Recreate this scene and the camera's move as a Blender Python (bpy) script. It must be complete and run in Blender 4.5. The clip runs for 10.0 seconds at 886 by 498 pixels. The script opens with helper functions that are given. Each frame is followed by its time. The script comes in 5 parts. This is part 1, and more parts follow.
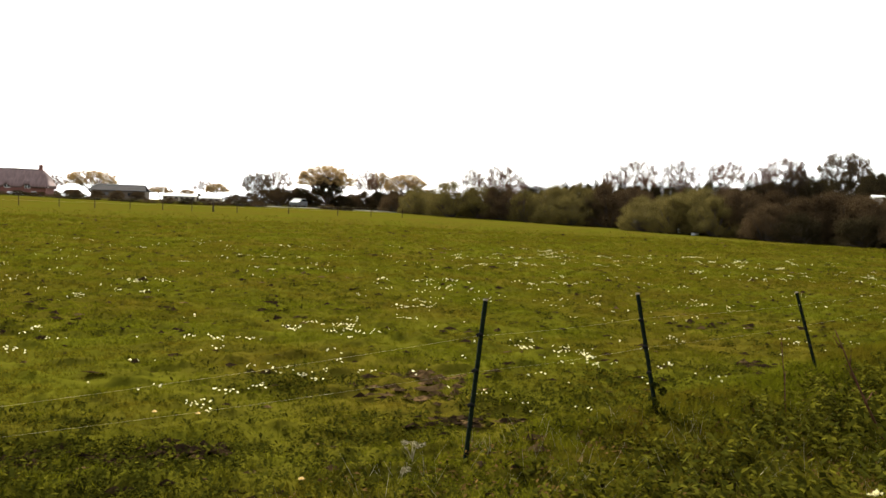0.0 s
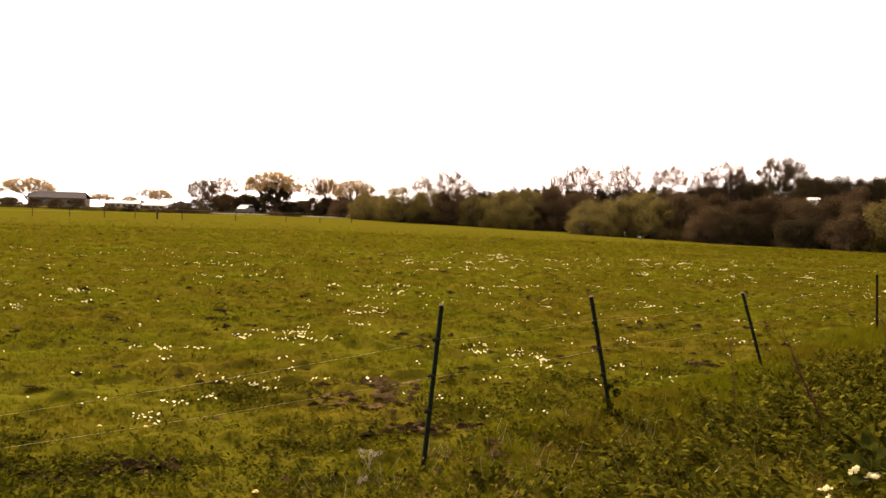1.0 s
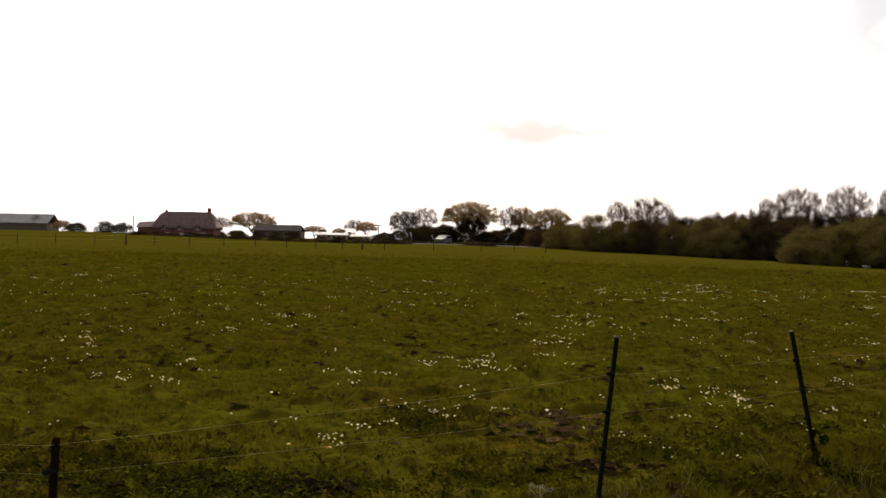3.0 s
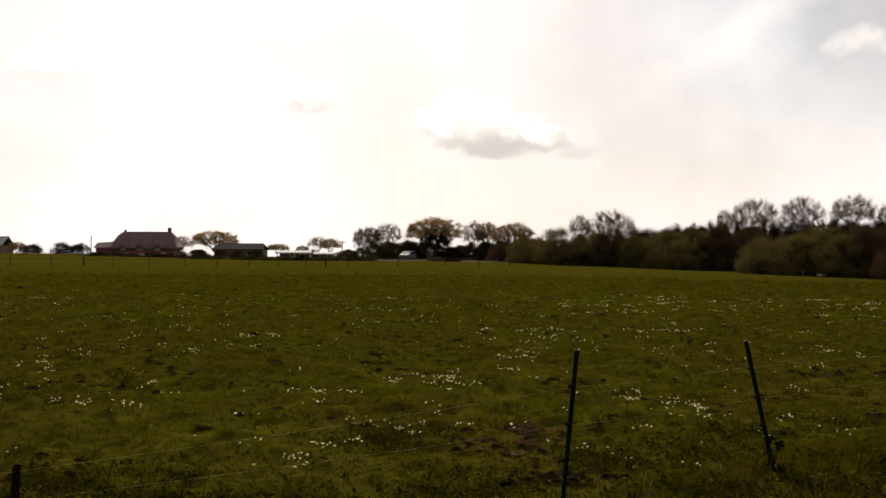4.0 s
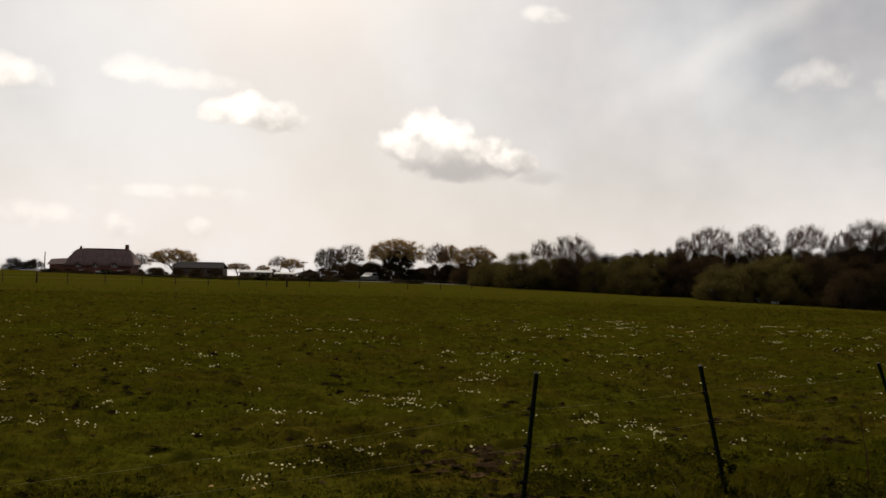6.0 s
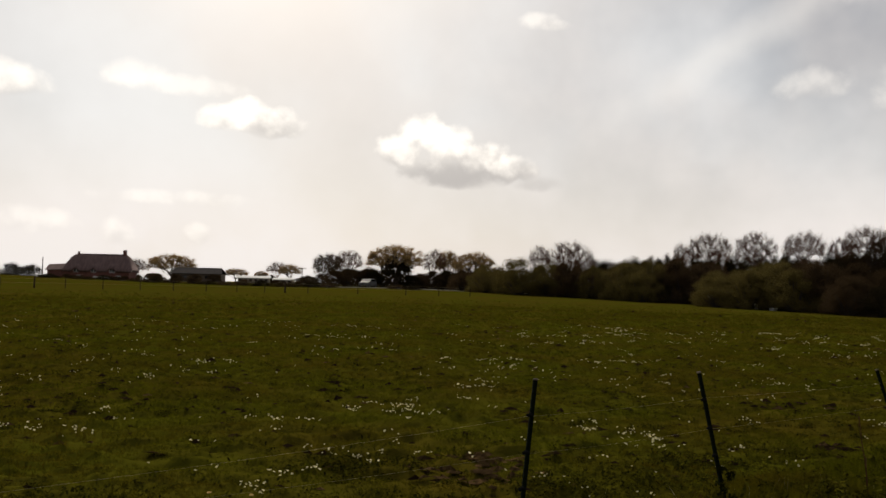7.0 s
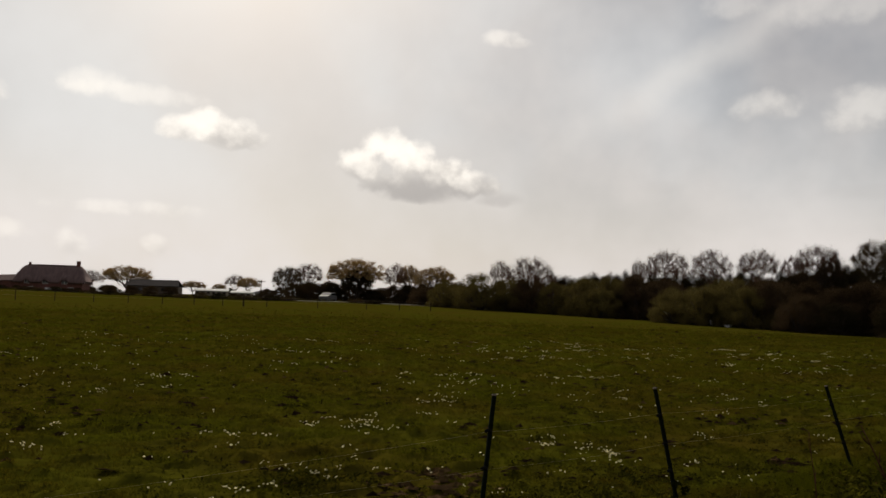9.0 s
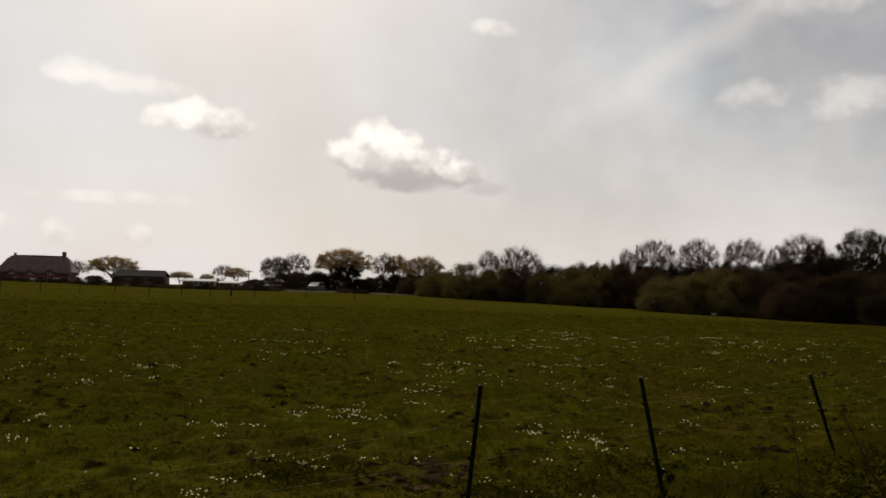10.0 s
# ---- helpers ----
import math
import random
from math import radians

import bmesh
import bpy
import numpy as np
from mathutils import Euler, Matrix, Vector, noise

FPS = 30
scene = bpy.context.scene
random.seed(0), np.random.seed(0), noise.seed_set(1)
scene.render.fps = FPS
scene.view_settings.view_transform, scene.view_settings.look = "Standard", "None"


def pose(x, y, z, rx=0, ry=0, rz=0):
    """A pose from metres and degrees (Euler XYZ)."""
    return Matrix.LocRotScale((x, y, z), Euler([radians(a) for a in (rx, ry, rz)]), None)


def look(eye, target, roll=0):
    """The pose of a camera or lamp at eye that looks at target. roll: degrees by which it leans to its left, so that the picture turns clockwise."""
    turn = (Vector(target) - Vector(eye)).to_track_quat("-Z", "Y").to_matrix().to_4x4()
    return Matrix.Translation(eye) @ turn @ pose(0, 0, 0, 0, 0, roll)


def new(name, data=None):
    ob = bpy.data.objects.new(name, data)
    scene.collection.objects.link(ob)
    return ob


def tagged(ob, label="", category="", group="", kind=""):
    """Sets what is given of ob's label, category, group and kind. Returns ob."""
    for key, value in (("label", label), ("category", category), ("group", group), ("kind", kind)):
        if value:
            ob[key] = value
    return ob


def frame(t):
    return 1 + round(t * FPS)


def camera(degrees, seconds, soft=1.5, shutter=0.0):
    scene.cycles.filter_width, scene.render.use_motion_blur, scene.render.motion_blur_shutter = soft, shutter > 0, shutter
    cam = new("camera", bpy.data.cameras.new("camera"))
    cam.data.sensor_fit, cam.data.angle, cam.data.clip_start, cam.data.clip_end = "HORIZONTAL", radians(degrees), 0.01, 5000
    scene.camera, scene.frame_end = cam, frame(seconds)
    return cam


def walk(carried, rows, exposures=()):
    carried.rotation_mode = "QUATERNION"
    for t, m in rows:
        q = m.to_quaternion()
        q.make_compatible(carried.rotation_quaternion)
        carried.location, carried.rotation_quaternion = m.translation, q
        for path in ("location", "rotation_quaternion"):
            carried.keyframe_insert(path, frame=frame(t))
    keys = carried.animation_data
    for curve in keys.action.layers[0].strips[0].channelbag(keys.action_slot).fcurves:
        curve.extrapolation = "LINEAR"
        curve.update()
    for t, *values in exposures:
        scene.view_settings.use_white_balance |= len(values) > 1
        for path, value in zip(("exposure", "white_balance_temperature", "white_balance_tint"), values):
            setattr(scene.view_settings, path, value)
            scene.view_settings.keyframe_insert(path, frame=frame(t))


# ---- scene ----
cam = camera(59.67, 10.0, soft=1.55)
walk(cam, [
    (0, pose(-0.059, -0.158, 1.664, 87.043, -2.032, -9.462)),
    (0.5, pose(-0.075, -0.131, 1.661, 86.798, -0.835, -14.426)),
    (1, pose(-0.085, -0.104, 1.658, 87.538, -1.581, -13.214)),
    (1.5, pose(-0.063, -0.078, 1.657, 87.566, -0.753, -5.698)),
    (2, pose(-0.069, -0.036, 1.646, 88.668, 2.260, -1.552)),
    (2.5, pose(-0.000, -0.000, 1.650, 90.168, 0.000, 0.000)),
    (2.7, pose(0.046, -0.013, 1.650, 89.084, -1.206, 1.576)),
    (3.8, pose(0.101, -0.087, 1.666, 90.719, -0.357, -1.125)),
    (4, pose(0.096, -0.105, 1.665, 90.577, -0.207, -1.434)),
    (4.5, pose(0.089, -0.137, 1.664, 91.323, -0.745, -2.001)),
    (5, pose(0.091, -0.144, 1.666, 91.721, -0.389, -1.700)),
    (5.5, pose(0.091, -0.152, 1.663, 92.008, -0.160, -1.607)),
    (6, pose(0.084, -0.182, 1.668, 92.262, -1.107, -4.240)),
    (6.2, pose(0.075, -0.201, 1.670, 92.383, -1.391, -4.502)),
    (7.3, pose(0.083, -0.177, 1.667, 93.198, -1.142, -4.367)),
    (7.5, pose(0.085, -0.182, 1.671, 93.594, -1.201, -4.604)),
    (8, pose(0.082, -0.184, 1.671, 93.418, -1.457, -5.396)),
    (8.5, pose(0.079, -0.188, 1.670, 93.836, -1.624, -6.554)),
    (9, pose(0.081, -0.199, 1.674, 93.867, -1.664, -7.278)),
    (9.5, pose(0.081, -0.208, 1.673, 94.776, -1.286, -8.257)),
    (10, pose(0.096, -0.199, 1.682, 93.103, -1.457, -8.130)),
], exposures=[
    (0, 1.12, 6500, 4), (0.5, 1.13, 8100, 23), (1, 1.28, 8200, 23), (1.5, 0.9, 8200, 23), (2.0, 0.6, 7700, 18), (2.5, 0.14, 7300, 15), (4, -0.68, 7000, 13),
    (4.5, -0.74, 6950, 12), (5.5, -0.83, 6900, 12), (6, -1.06, 6850, 11), (7.5, -1.0, 6800, 10), (8, -1.19, 6800, 10), (8.5, -1.23, 6800, 10), (10, -1.22, 6800, 10)])

# ---- light: hazy bright sky, veiled sun ahead on the left ----
SUN_AZ, SUN_EL = radians(-9), radians(37)
sun_way = Vector((math.sin(SUN_AZ) * math.cos(SUN_EL), math.cos(SUN_AZ) * math.cos(SUN_EL), math.sin(SUN_EL)))
sun = new("sun", bpy.data.lights.new("sun", "SUN"))
sun.data.energy, sun.data.angle, sun.data.color = 4.8, radians(0.8), (1.0, 0.93, 0.82)
sun.matrix_world = look((0, 0, 60), Vector((0, 0, 60)) - sun_way)


def build_world():
    world = bpy.data.worlds.new("world")
    scene.world = world
    world.use_nodes = True
    nt = world.node_tree
    nt.nodes.clear()
    N, L = nt.nodes.new, nt.links.new

    def m(op, a, b=None, c=None, clamp=False):
        n = N("ShaderNodeMath")
        n.operation, n.use_clamp = op, clamp
        for i, v in enumerate((a, b, c)):
            if v is None:
                continue
            if isinstance(v, (int, float)):
                n.inputs[i].default_value = v
            else:
                L(v, n.inputs[i])
        return n.outputs[0]

    def mix(fac, a, b):
        n = N("ShaderNodeMix")
        n.data_type = "RGBA"
        for sock, v in ((n.inputs[0], fac), (n.inputs[6], a), (n.inputs[7], b)):
            if isinstance(v, (int, float)):
                sock.default_value = v
            elif isinstance(v, tuple):
                sock.default_value = (*v, 1)
            else:
                L(v, sock)
        return n.outputs[2]

    def smooth(v, lo, hi):
        n = N("ShaderNodeMapRange")
        n.interpolation_type = "SMOOTHSTEP"
        L(v, n.inputs[0])
        n.inputs[1].default_value, n.inputs[2].default_value = lo, hi
        return n.outputs[0]

    sky = N("ShaderNodeTexSky")
    sky.sky_type, sky.sun_disc = "NISHITA", False
    sky.sun_elevation, sky.sun_rotation = SUN_EL, SUN_AZ
    sky.dust_density, sky.air_density = 2.0, 1.0
    scaled = N("ShaderNodeVectorMath")
    scaled.operation = "SCALE"
    L(sky.outputs[0], scaled.inputs[0])
    scaled.inputs["Scale"].default_value = 0.085
    coord = N("ShaderNodeTexCoord")
    sep = N("ShaderNodeSeparateXYZ")
    L(coord.outputs["Generated"], sep.inputs[0])
    az = m("MULTIPLY", m("ARCTAN2", sep.outputs[0], sep.outputs[1]), 57.2958)
    el = m("MULTIPLY", m("ARCSINE", sep.outputs[2]), 57.2958)
    flat = N("ShaderNodeCombineXYZ")
    L(az, flat.inputs[0]), L(el, flat.inputs[1])

    def noise_tex(scale, detail, rough=0.55):
        n = N("ShaderNodeTexNoise")
        L(flat.outputs[0], n.inputs["Vector"])
        n.inputs["Scale"].default_value, n.inputs["Detail"].default_value = scale, detail
        n.inputs["Roughness"].default_value = rough
        return n.outputs[0]

    fine, broad, veil_noise = noise_tex(0.62, 4, 0.5), noise_tex(0.16, 4), noise_tex(0.05, 5)
    # brightness round the veiled sun
    dot = N("ShaderNodeVectorMath")
    dot.operation = "DOT_PRODUCT"
    L(coord.outputs["Generated"], dot.inputs[0])
    dot.inputs[1].default_value = sun_way
    toward = m("MAXIMUM", dot.outputs["Value"], 0.0)
    glow = m("ADD", m("MULTIPLY", m("POWER", toward, 8.0), GLOW), m("MULTIPLY", m("POWER", toward, 60.0), GLOW * 1.5))
    # thin high veil, thicker towards the horizon
    low = m("POWER", m("SUBTRACT", 1.0, m("MAXIMUM", sep.outputs[2], 0.0), clamp=True), 4.0)
    veil = m("ADD", m("MULTIPLY_ADD", low, 0.66, 0.09), m("MULTIPLY", smooth(veil_noise, 0.25, 0.75), 0.5), clamp=True)
    # thinner, bluer stretches of the veil well above the horizon
    thin = m("MULTIPLY", smooth(noise_tex(0.045, 3), 0.38, 0.62), smooth(el, 3.0, 13.0))
    col = mix(veil, scaled.outputs[0], mix(thin, VEIL, (1.70, 1.74, 1.80)))
    # haze scatters forwards: the sky away from the sun is dimmer and bluer
    away = smooth(dot.outputs["Value"], -0.45, 0.55)
    dim = N("ShaderNodeMix")
    dim.data_type, dim.blend_type = "RGBA", "MULTIPLY"
    dim.inputs[0].default_value = 1.0
    L(col, dim.inputs[6])
    L(mix(away, (0.48, 0.48, 0.50), (1.0, 1.0, 1.0)), dim.inputs[7])
    col = dim.outputs[2]
    add = N("ShaderNodeMix")
    add.data_type, add.blend_type = "RGBA", "ADD"
    add.inputs[0].default_value = 1.0
    L(col, add.inputs[6])
    tint = N("ShaderNodeVectorMath")
    tint.operation = "SCALE"
    tint.inputs[0].default_value = (1.0, 0.96, 0.86)
    L(glow, tint.inputs["Scale"])
    L(tint.outputs[0], add.inputs[7])
    col = add.outputs[2]
    # fading vapour trail
    along = m("SUBTRACT", m("SUBTRACT", el, 10.0), m("MULTIPLY", m("SUBTRACT", az, 12.5), 0.54))
    streak = m("SUBTRACT", 1.0, smooth(m("ABSOLUTE", m("ADD", along, m("MULTIPLY", m("SUBTRACT", broad, 0.5), 2.5))), 0.0, 2.2))
    streak = m("MULTIPLY", m("MULTIPLY", streak, smooth(az, 12.0, 26.0)), m("SUBTRACT", 1.0, smooth(az, 36.0, 60.0)))
    col = mix(m("MULTIPLY", streak, 0.2), col, CLOUD)
    # cumulus lobes: azimuth, elevation, half width, half height (degrees), density, height of the grey base
    clouds = [(5.6, 8.4, 5.0, 1.5, 0.9, 8.3), (1.0, 9.7, 2.0, 1.4, 0.9, 8.2), (2.6, 11.2, 1.8, 1.7, 1.0, 8.6), (4.8, 10.2, 2.3, 1.6, 1.0, 8.5), (7.0, 9.5, 2.3, 1.4, 1.0, 8.4), (9.3, 8.6, 2.3, 1.2, 0.85, 7.8), (11.2, 7.6, 2.0, 0.8, 0.5, 7.6), (6.2, 7.7, 3.0, 0.8, 0.7, 8.3),
              (-8.3, 11.3, 2.6, 1.3, 0.9, 10.1), (-10.2, 12.0, 1.9, 1.3, 0.9, 10.1), (-11.9, 11.5, 1.8, 1.1, 0.8, 9.6),
              (-15.0, 13.5, 5.4, 0.9, 0.42, 11), (-17.8, 14.0, 2.4, 1.1, 0.42, 11), (-14.8, 5.7, 5.5, 0.7, 0.32, 4.0), (-18.5, 3.2, 1.2, 1.3, 0.5, 1.6), (-13.3, 3.3, 1.0, 1.0, 0.4, 2),
              (-24, 3.7, 3.0, 1.1, 0.34, 2), (-25.4, 12.6, 2.7, 1.4, 0.74, 11), (11.2, 19.1, 1.7, 0.7, 0.45, 17), (12.4, 18.8, 1.3, 0.5, 0.35, 17), (29.8, 13.8, 3.0, 1.3, 0.32, 12), (36.1, 13.0, 3.0, 2.0, 0.34, 11),
              (27.6, 20.6, 2.4, 1.3, 0.22, 18.5), (34.5, 19.7, 4.4, 1.8, 0.22, 17), (23.0, 8.5, 2.2, 0.6, 0.1, 9), (36.0, 7.8, 3.0, 0.7, 0.12, 9)]
    wob = m("ADD", m("MULTIPLY", m("SUBTRACT", fine, 0.5), 1.8), m("MULTIPLY", m("SUBTRACT", broad, 0.5), 1.0))
    for a0, e0, ra, re, dense, floor in clouds:
        dx = m("DIVIDE", m("SUBTRACT", az, a0), ra)
        up = m("DIVIDE", m("SUBTRACT", el, e0), re)
        dy = m("MAXIMUM", up, m("MULTIPLY", up, -1.3))
        body = m("ADD", m("SUBTRACT", 1.0, m("ADD", m("MULTIPLY", dx, dx), m("MULTIPLY", dy, dy))), wob)
        mask = m("MULTIPLY", smooth(body, -0.15, 1.15 if dense < 0.75 else 0.8), dense)
        shade = smooth(m("ADD", m("SUBTRACT", el, floor), m("MULTIPLY", m("SUBTRACT", fine, 0.5), 3.0)), -0.1, 2.5)
        col = mix(mask, col, mix(shade, CLOUD_LOW, CLOUD))
    bg = N("ShaderNodeBackground")
    L(col, bg.inputs[0])
    bg.inputs[1].default_value = 1.0
    out = N("ShaderNodeOutputWorld")
    L(bg.outputs[0], out.inputs[0])


GLOW = 0.5
VEIL, CLOUD, CLOUD_LOW = (1.74, 1.67, 1.65), (2.6, 2.5, 2.36), (1.10, 1.06, 1.04)
build_world()


# ---- materials ----
def material(name, base, second=None, scale=4.0, rough=0.85, bump=0.0, bump_scale=20.0, island=0.0, obj=0.0, translucent=0.0, metal=0.0, fine=None, spec=0.3, stretch=None):
    """A surface with two scales of colour variation, relief, and a shift by island or by object."""
    mat = bpy.data.materials.new(name)
    mat.use_nodes = True
    nt = mat.node_tree
    N, L = nt.nodes.new, nt.links.new
    bsdf = nt.nodes["Principled BSDF"]
    bsdf.inputs["Roughness"].default_value, bsdf.inputs["Metallic"].default_value = rough, metal
    bsdf.inputs["Specular IOR Level"].default_value = spec
    coord = N("ShaderNodeTexCoord")
    vec = coord.outputs["Object"]
    if stretch:
        mp = N("ShaderNodeMapping")
        mp.inputs["Scale"].default_value = stretch
        L(vec, mp.inputs[0])
        vec = mp.outputs[0]
    second = second or tuple(c * 0.6 for c in base)

    def tex(sc, detail=6):
        n = N("ShaderNodeTexNoise")
        L(vec, n.inputs["Vector"])
        n.inputs["Scale"].default_value, n.inputs["Detail"].default_value = sc, detail
        return n.outputs[0]

    def mix(fac, a, b, blend="MIX"):
        n = N("ShaderNodeMix")
        n.data_type, n.blend_type = "RGBA", blend
        for sock, v in ((n.inputs[0], fac), (n.inputs[6], a), (n.inputs[7], b)):
            if isinstance(v, (int, float)):
                sock.default_value = v
            elif isinstance(v, tuple):
                sock.default_value = (*v, 1)
            else:
                L(v, sock)
        return n.outputs[2]

    def ramp(v, lo, hi):
        n = N("ShaderNodeMapRange")
        n.interpolation_type = "SMOOTHSTEP"
        L(v, n.inputs[0])
        n.inputs[1].default_value, n.inputs[2].default_value = lo, hi
        return n.outputs[0]

    col = mix(ramp(tex(scale), 0.35, 0.65), base, second)
    col = mix(ramp(tex(scale * 9), 0.4, 0.75), col, fine or tuple(c * 0.75 for c in base))
    for amount, node, sock in ((island, "ShaderNodeNewGeometry", "Random Per Island"), (obj, "ShaderNodeObjectInfo", "Random")):
        if amount:
            hsv = N("ShaderNodeHueSaturation")
            r = N("ShaderNodeMapRange")
            L(N(node).outputs[sock], r.inputs[0])
            r.inputs[3].default_value, r.inputs[4].default_value = 1 - amount, 1 + amount
            L(r.outputs[0], hsv.inputs["Value"])
            L(col, hsv.inputs["Color"])
            col = hsv.outputs[0]
    L(col, bsdf.inputs["Base Color"])
    if bump:
        b = N("ShaderNodeBump")
        b.inputs["Strength"].default_value, b.inputs["Distance"].default_value = bump, 0.02
        L(tex(bump_scale), b.inputs["Height"])
        L(b.outputs[0], bsdf.inputs["Normal"])
    if translucent:
        tr = N("ShaderNodeBsdfTranslucent")
        L(col, tr.inputs[0])
        ms = N("ShaderNodeMixShader")
        ms.inputs[0].default_value = translucent
        L(bsdf.outputs[0], ms.inputs[1]), L(tr.outputs[0], ms.inputs[2])
        L(ms.outputs[0], nt.nodes["Material Output"].inputs[0])
    return mat


M = dict(
    pasture=material("pasture", (0.057, 0.058, 0.0045), (0.065, 0.049, 0.006), 0.22, 1.0, 1.0, 9.0, fine=(0.047, 0.041, 0.005), spec=0.0),
    blade=material("grass_blade", (0.065, 0.066, 0.0036), (0.071, 0.053, 0.005), 0.45, 1.0, island=0.22, translucent=0.6, spec=0.0),
    weed=material("weed_leaf", (0.062, 0.055, 0.005), (0.034, 0.033, 0.004), 3.0, 1.0, island=0.7, translucent=0.12, spec=0.0),
    straw=material("dry_stalk", (0.32, 0.27, 0.15), (0.2, 0.16, 0.09), 8.0, 0.8, island=0.3),
    stalk=material("brown_stem", (0.085, 0.038, 0.020), (0.05, 0.024, 0.014), 20.0, 0.95, spec=0.03),
    # dark leaf tone that also paints shade between weeds and beside tufts
    shade_leaf=material("dark_leaf_painted_shade", (0.034, 0.034, 0.004), (0.022, 0.022, 0.003), 2.0, 1.0, island=0.5, translucent=0.2, spec=0.0),
    dockleaf=material("dock_leaf", (0.020, 0.022, 0.003), (0.013, 0.015, 0.003), 9.0, 1.0, 0.3, 60.0, island=0.3, translucent=0.05, spec=0.0),
    litter=material("withered_leaf", (0.10, 0.058, 0.016), (0.05, 0.028, 0.009), 4.0, 1.0, island=0.5, translucent=0.2, spec=0.0),
    # earth colour, also used for painted shadow flecks before tufts
    soil=material("poached_soil_and_tuft_shade", (0.035, 0.021, 0.010), (0.020, 0.013, 0.007), 6.0, 1.0, 0.8, 30.0, spec=0.0),
    red_soil=material("trodden_red_soil", (0.100, 0.060, 0.026), (0.06, 0.036, 0.016), 9.0, 1.0, 0.8, 30.0, island=0.4, spec=0.0),
    petal=material("white_petal", (0.90, 0.83, 0.52), (0.87, 0.79, 0.48), 30.0, 0.9, island=0.08, spec=0.0, translucent=0.45),
    yellow=material("yellow_floret", (0.8, 0.58, 0.22), (0.7, 0.46, 0.14), 40.0, 0.7),
    post=material("green_post_paint", (0.005, 0.009, 0.004), (0.0035, 0.006, 0.003), 14.0, 0.9, 0.3, 60.0, fine=(0.010, 0.014, 0.007), spec=0.02),
    brown_post=material("weathered_post", (0.014, 0.010, 0.008), (0.008, 0.006, 0.005), 9.0, 1.0, 0.6, 50.0, stretch=(1, 1, 0.2), spec=0.0),
    tape=material("electric_string", (0.60, 0.52, 0.30), (0.14, 0.12, 0.06), 14.0, 0.9, spec=0.0),
    plastic=material("insulator_plastic", (0.015, 0.015, 0.013), None, 10.0, 0.95, spec=0.0),
    fence=material("grey_brown_timber", (0.075, 0.055, 0.036), (0.05, 0.036, 0.026), 6.0, 1.0, 0.4, 40.0, spec=0.0, obj=0.3),
    bark=material("bark", (0.07, 0.052, 0.04), (0.04, 0.03, 0.024), 3.0, 0.9, 0.5, 20.0),
    twig=material("bare_twig", (0.15, 0.084, 0.060), (0.11, 0.064, 0.046), 1.2, 1.0, obj=0.15, spec=0.0),
    willow=material("willow_spring_leaf", (0.150, 0.118, 0.036), (0.105, 0.080, 0.027), 0.5, 1.0, island=0.14, obj=0.2, translucent=0.25, spec=0.0),
    brownleaf=material("brown_budding_twigs", (0.076, 0.050, 0.025), (0.050, 0.033, 0.017), 0.6, 1.0, island=0.16, obj=0.25, translucent=0.2, spec=0.0),
    darkleaf=material("dark_evergreen_leaf", (0.038, 0.029, 0.014), (0.026, 0.020, 0.010), 0.6, 1.0, island=0.3, obj=0.2, translucent=0.2, spec=0.0),
    oakleaf=material("young_oak_leaf", (0.33, 0.215, 0.085), (0.25, 0.155, 0.06), 0.6, 1.0, island=0.3, obj=0.15, translucent=0.55, spec=0.0),
    blossom=material("blackthorn_blossom", (0.7, 0.66, 0.6), (0.5, 0.47, 0.42), 1.0, 0.7, island=0.15),
    thatch=material("grey_thatch", (0.170, 0.112, 0.104), (0.120, 0.078, 0.073), 0.8, 1.0, 0.8, 12.0, stretch=(3, 1, 0.4)),
    brick=material("red_brick_wall", (0.21, 0.09, 0.072), (0.15, 0.066, 0.055), 1.5, 0.9, 0.3, 12.0),
    render=material("white_wall_paint", (0.78, 0.76, 0.72), (0.7, 0.68, 0.64), 0.7, 0.8),
    slate=material("dark_slate", (0.04, 0.034, 0.034), (0.027, 0.024, 0.024), 0.8, 0.95, 0.3, 8.0, spec=0.05),
    sheet=material("grey_sheet_roof", (0.26, 0.26, 0.27), (0.2, 0.2, 0.21), 0.6, 0.9, spec=0.1),
    weather=material("weatherboard", (0.15, 0.12, 0.09), (0.11, 0.085, 0.065), 0.8, 1.0, stretch=(1, 1, 6)),
    cream=material("cream_panel", (0.42, 0.36, 0.27), (0.36, 0.3, 0.23), 0.5, 0.8, spec=0.1),
    window=material("window_glass_dark", (0.02, 0.022, 0.025), None, 1.0, 0.08, spec=0.6),
    carpaint=material("silver_car_paint", (0.13, 0.13, 0.13), (0.11, 0.11, 0.11), 1.0, 0.4, spec=0.25),
    tyre=material("black_rubber", (0.02, 0.02, 0.02), None, 4.0, 0.9),
    gravel=material("pale_track", (0.24, 0.22, 0.16), (0.16, 0.15, 0.10), 0.5, 0.95),
    plaster_tub=material("white_trough_plastic", (0.75, 0.75, 0.72), (0.6, 0.6, 0.58), 3.0, 0.6),
)


# ---- builders ----
def mesh_of(name, verts, faces, mat, smooth=False):
    me = bpy.data.meshes.new(name)
    me.from_pydata([tuple(v) for v in verts], [], [tuple(f) for f in faces])
    me.materials.append(mat)
    if smooth:
        me.polygons.foreach_set("use_smooth", [True] * len(me.polygons))
    me.update()
    return me


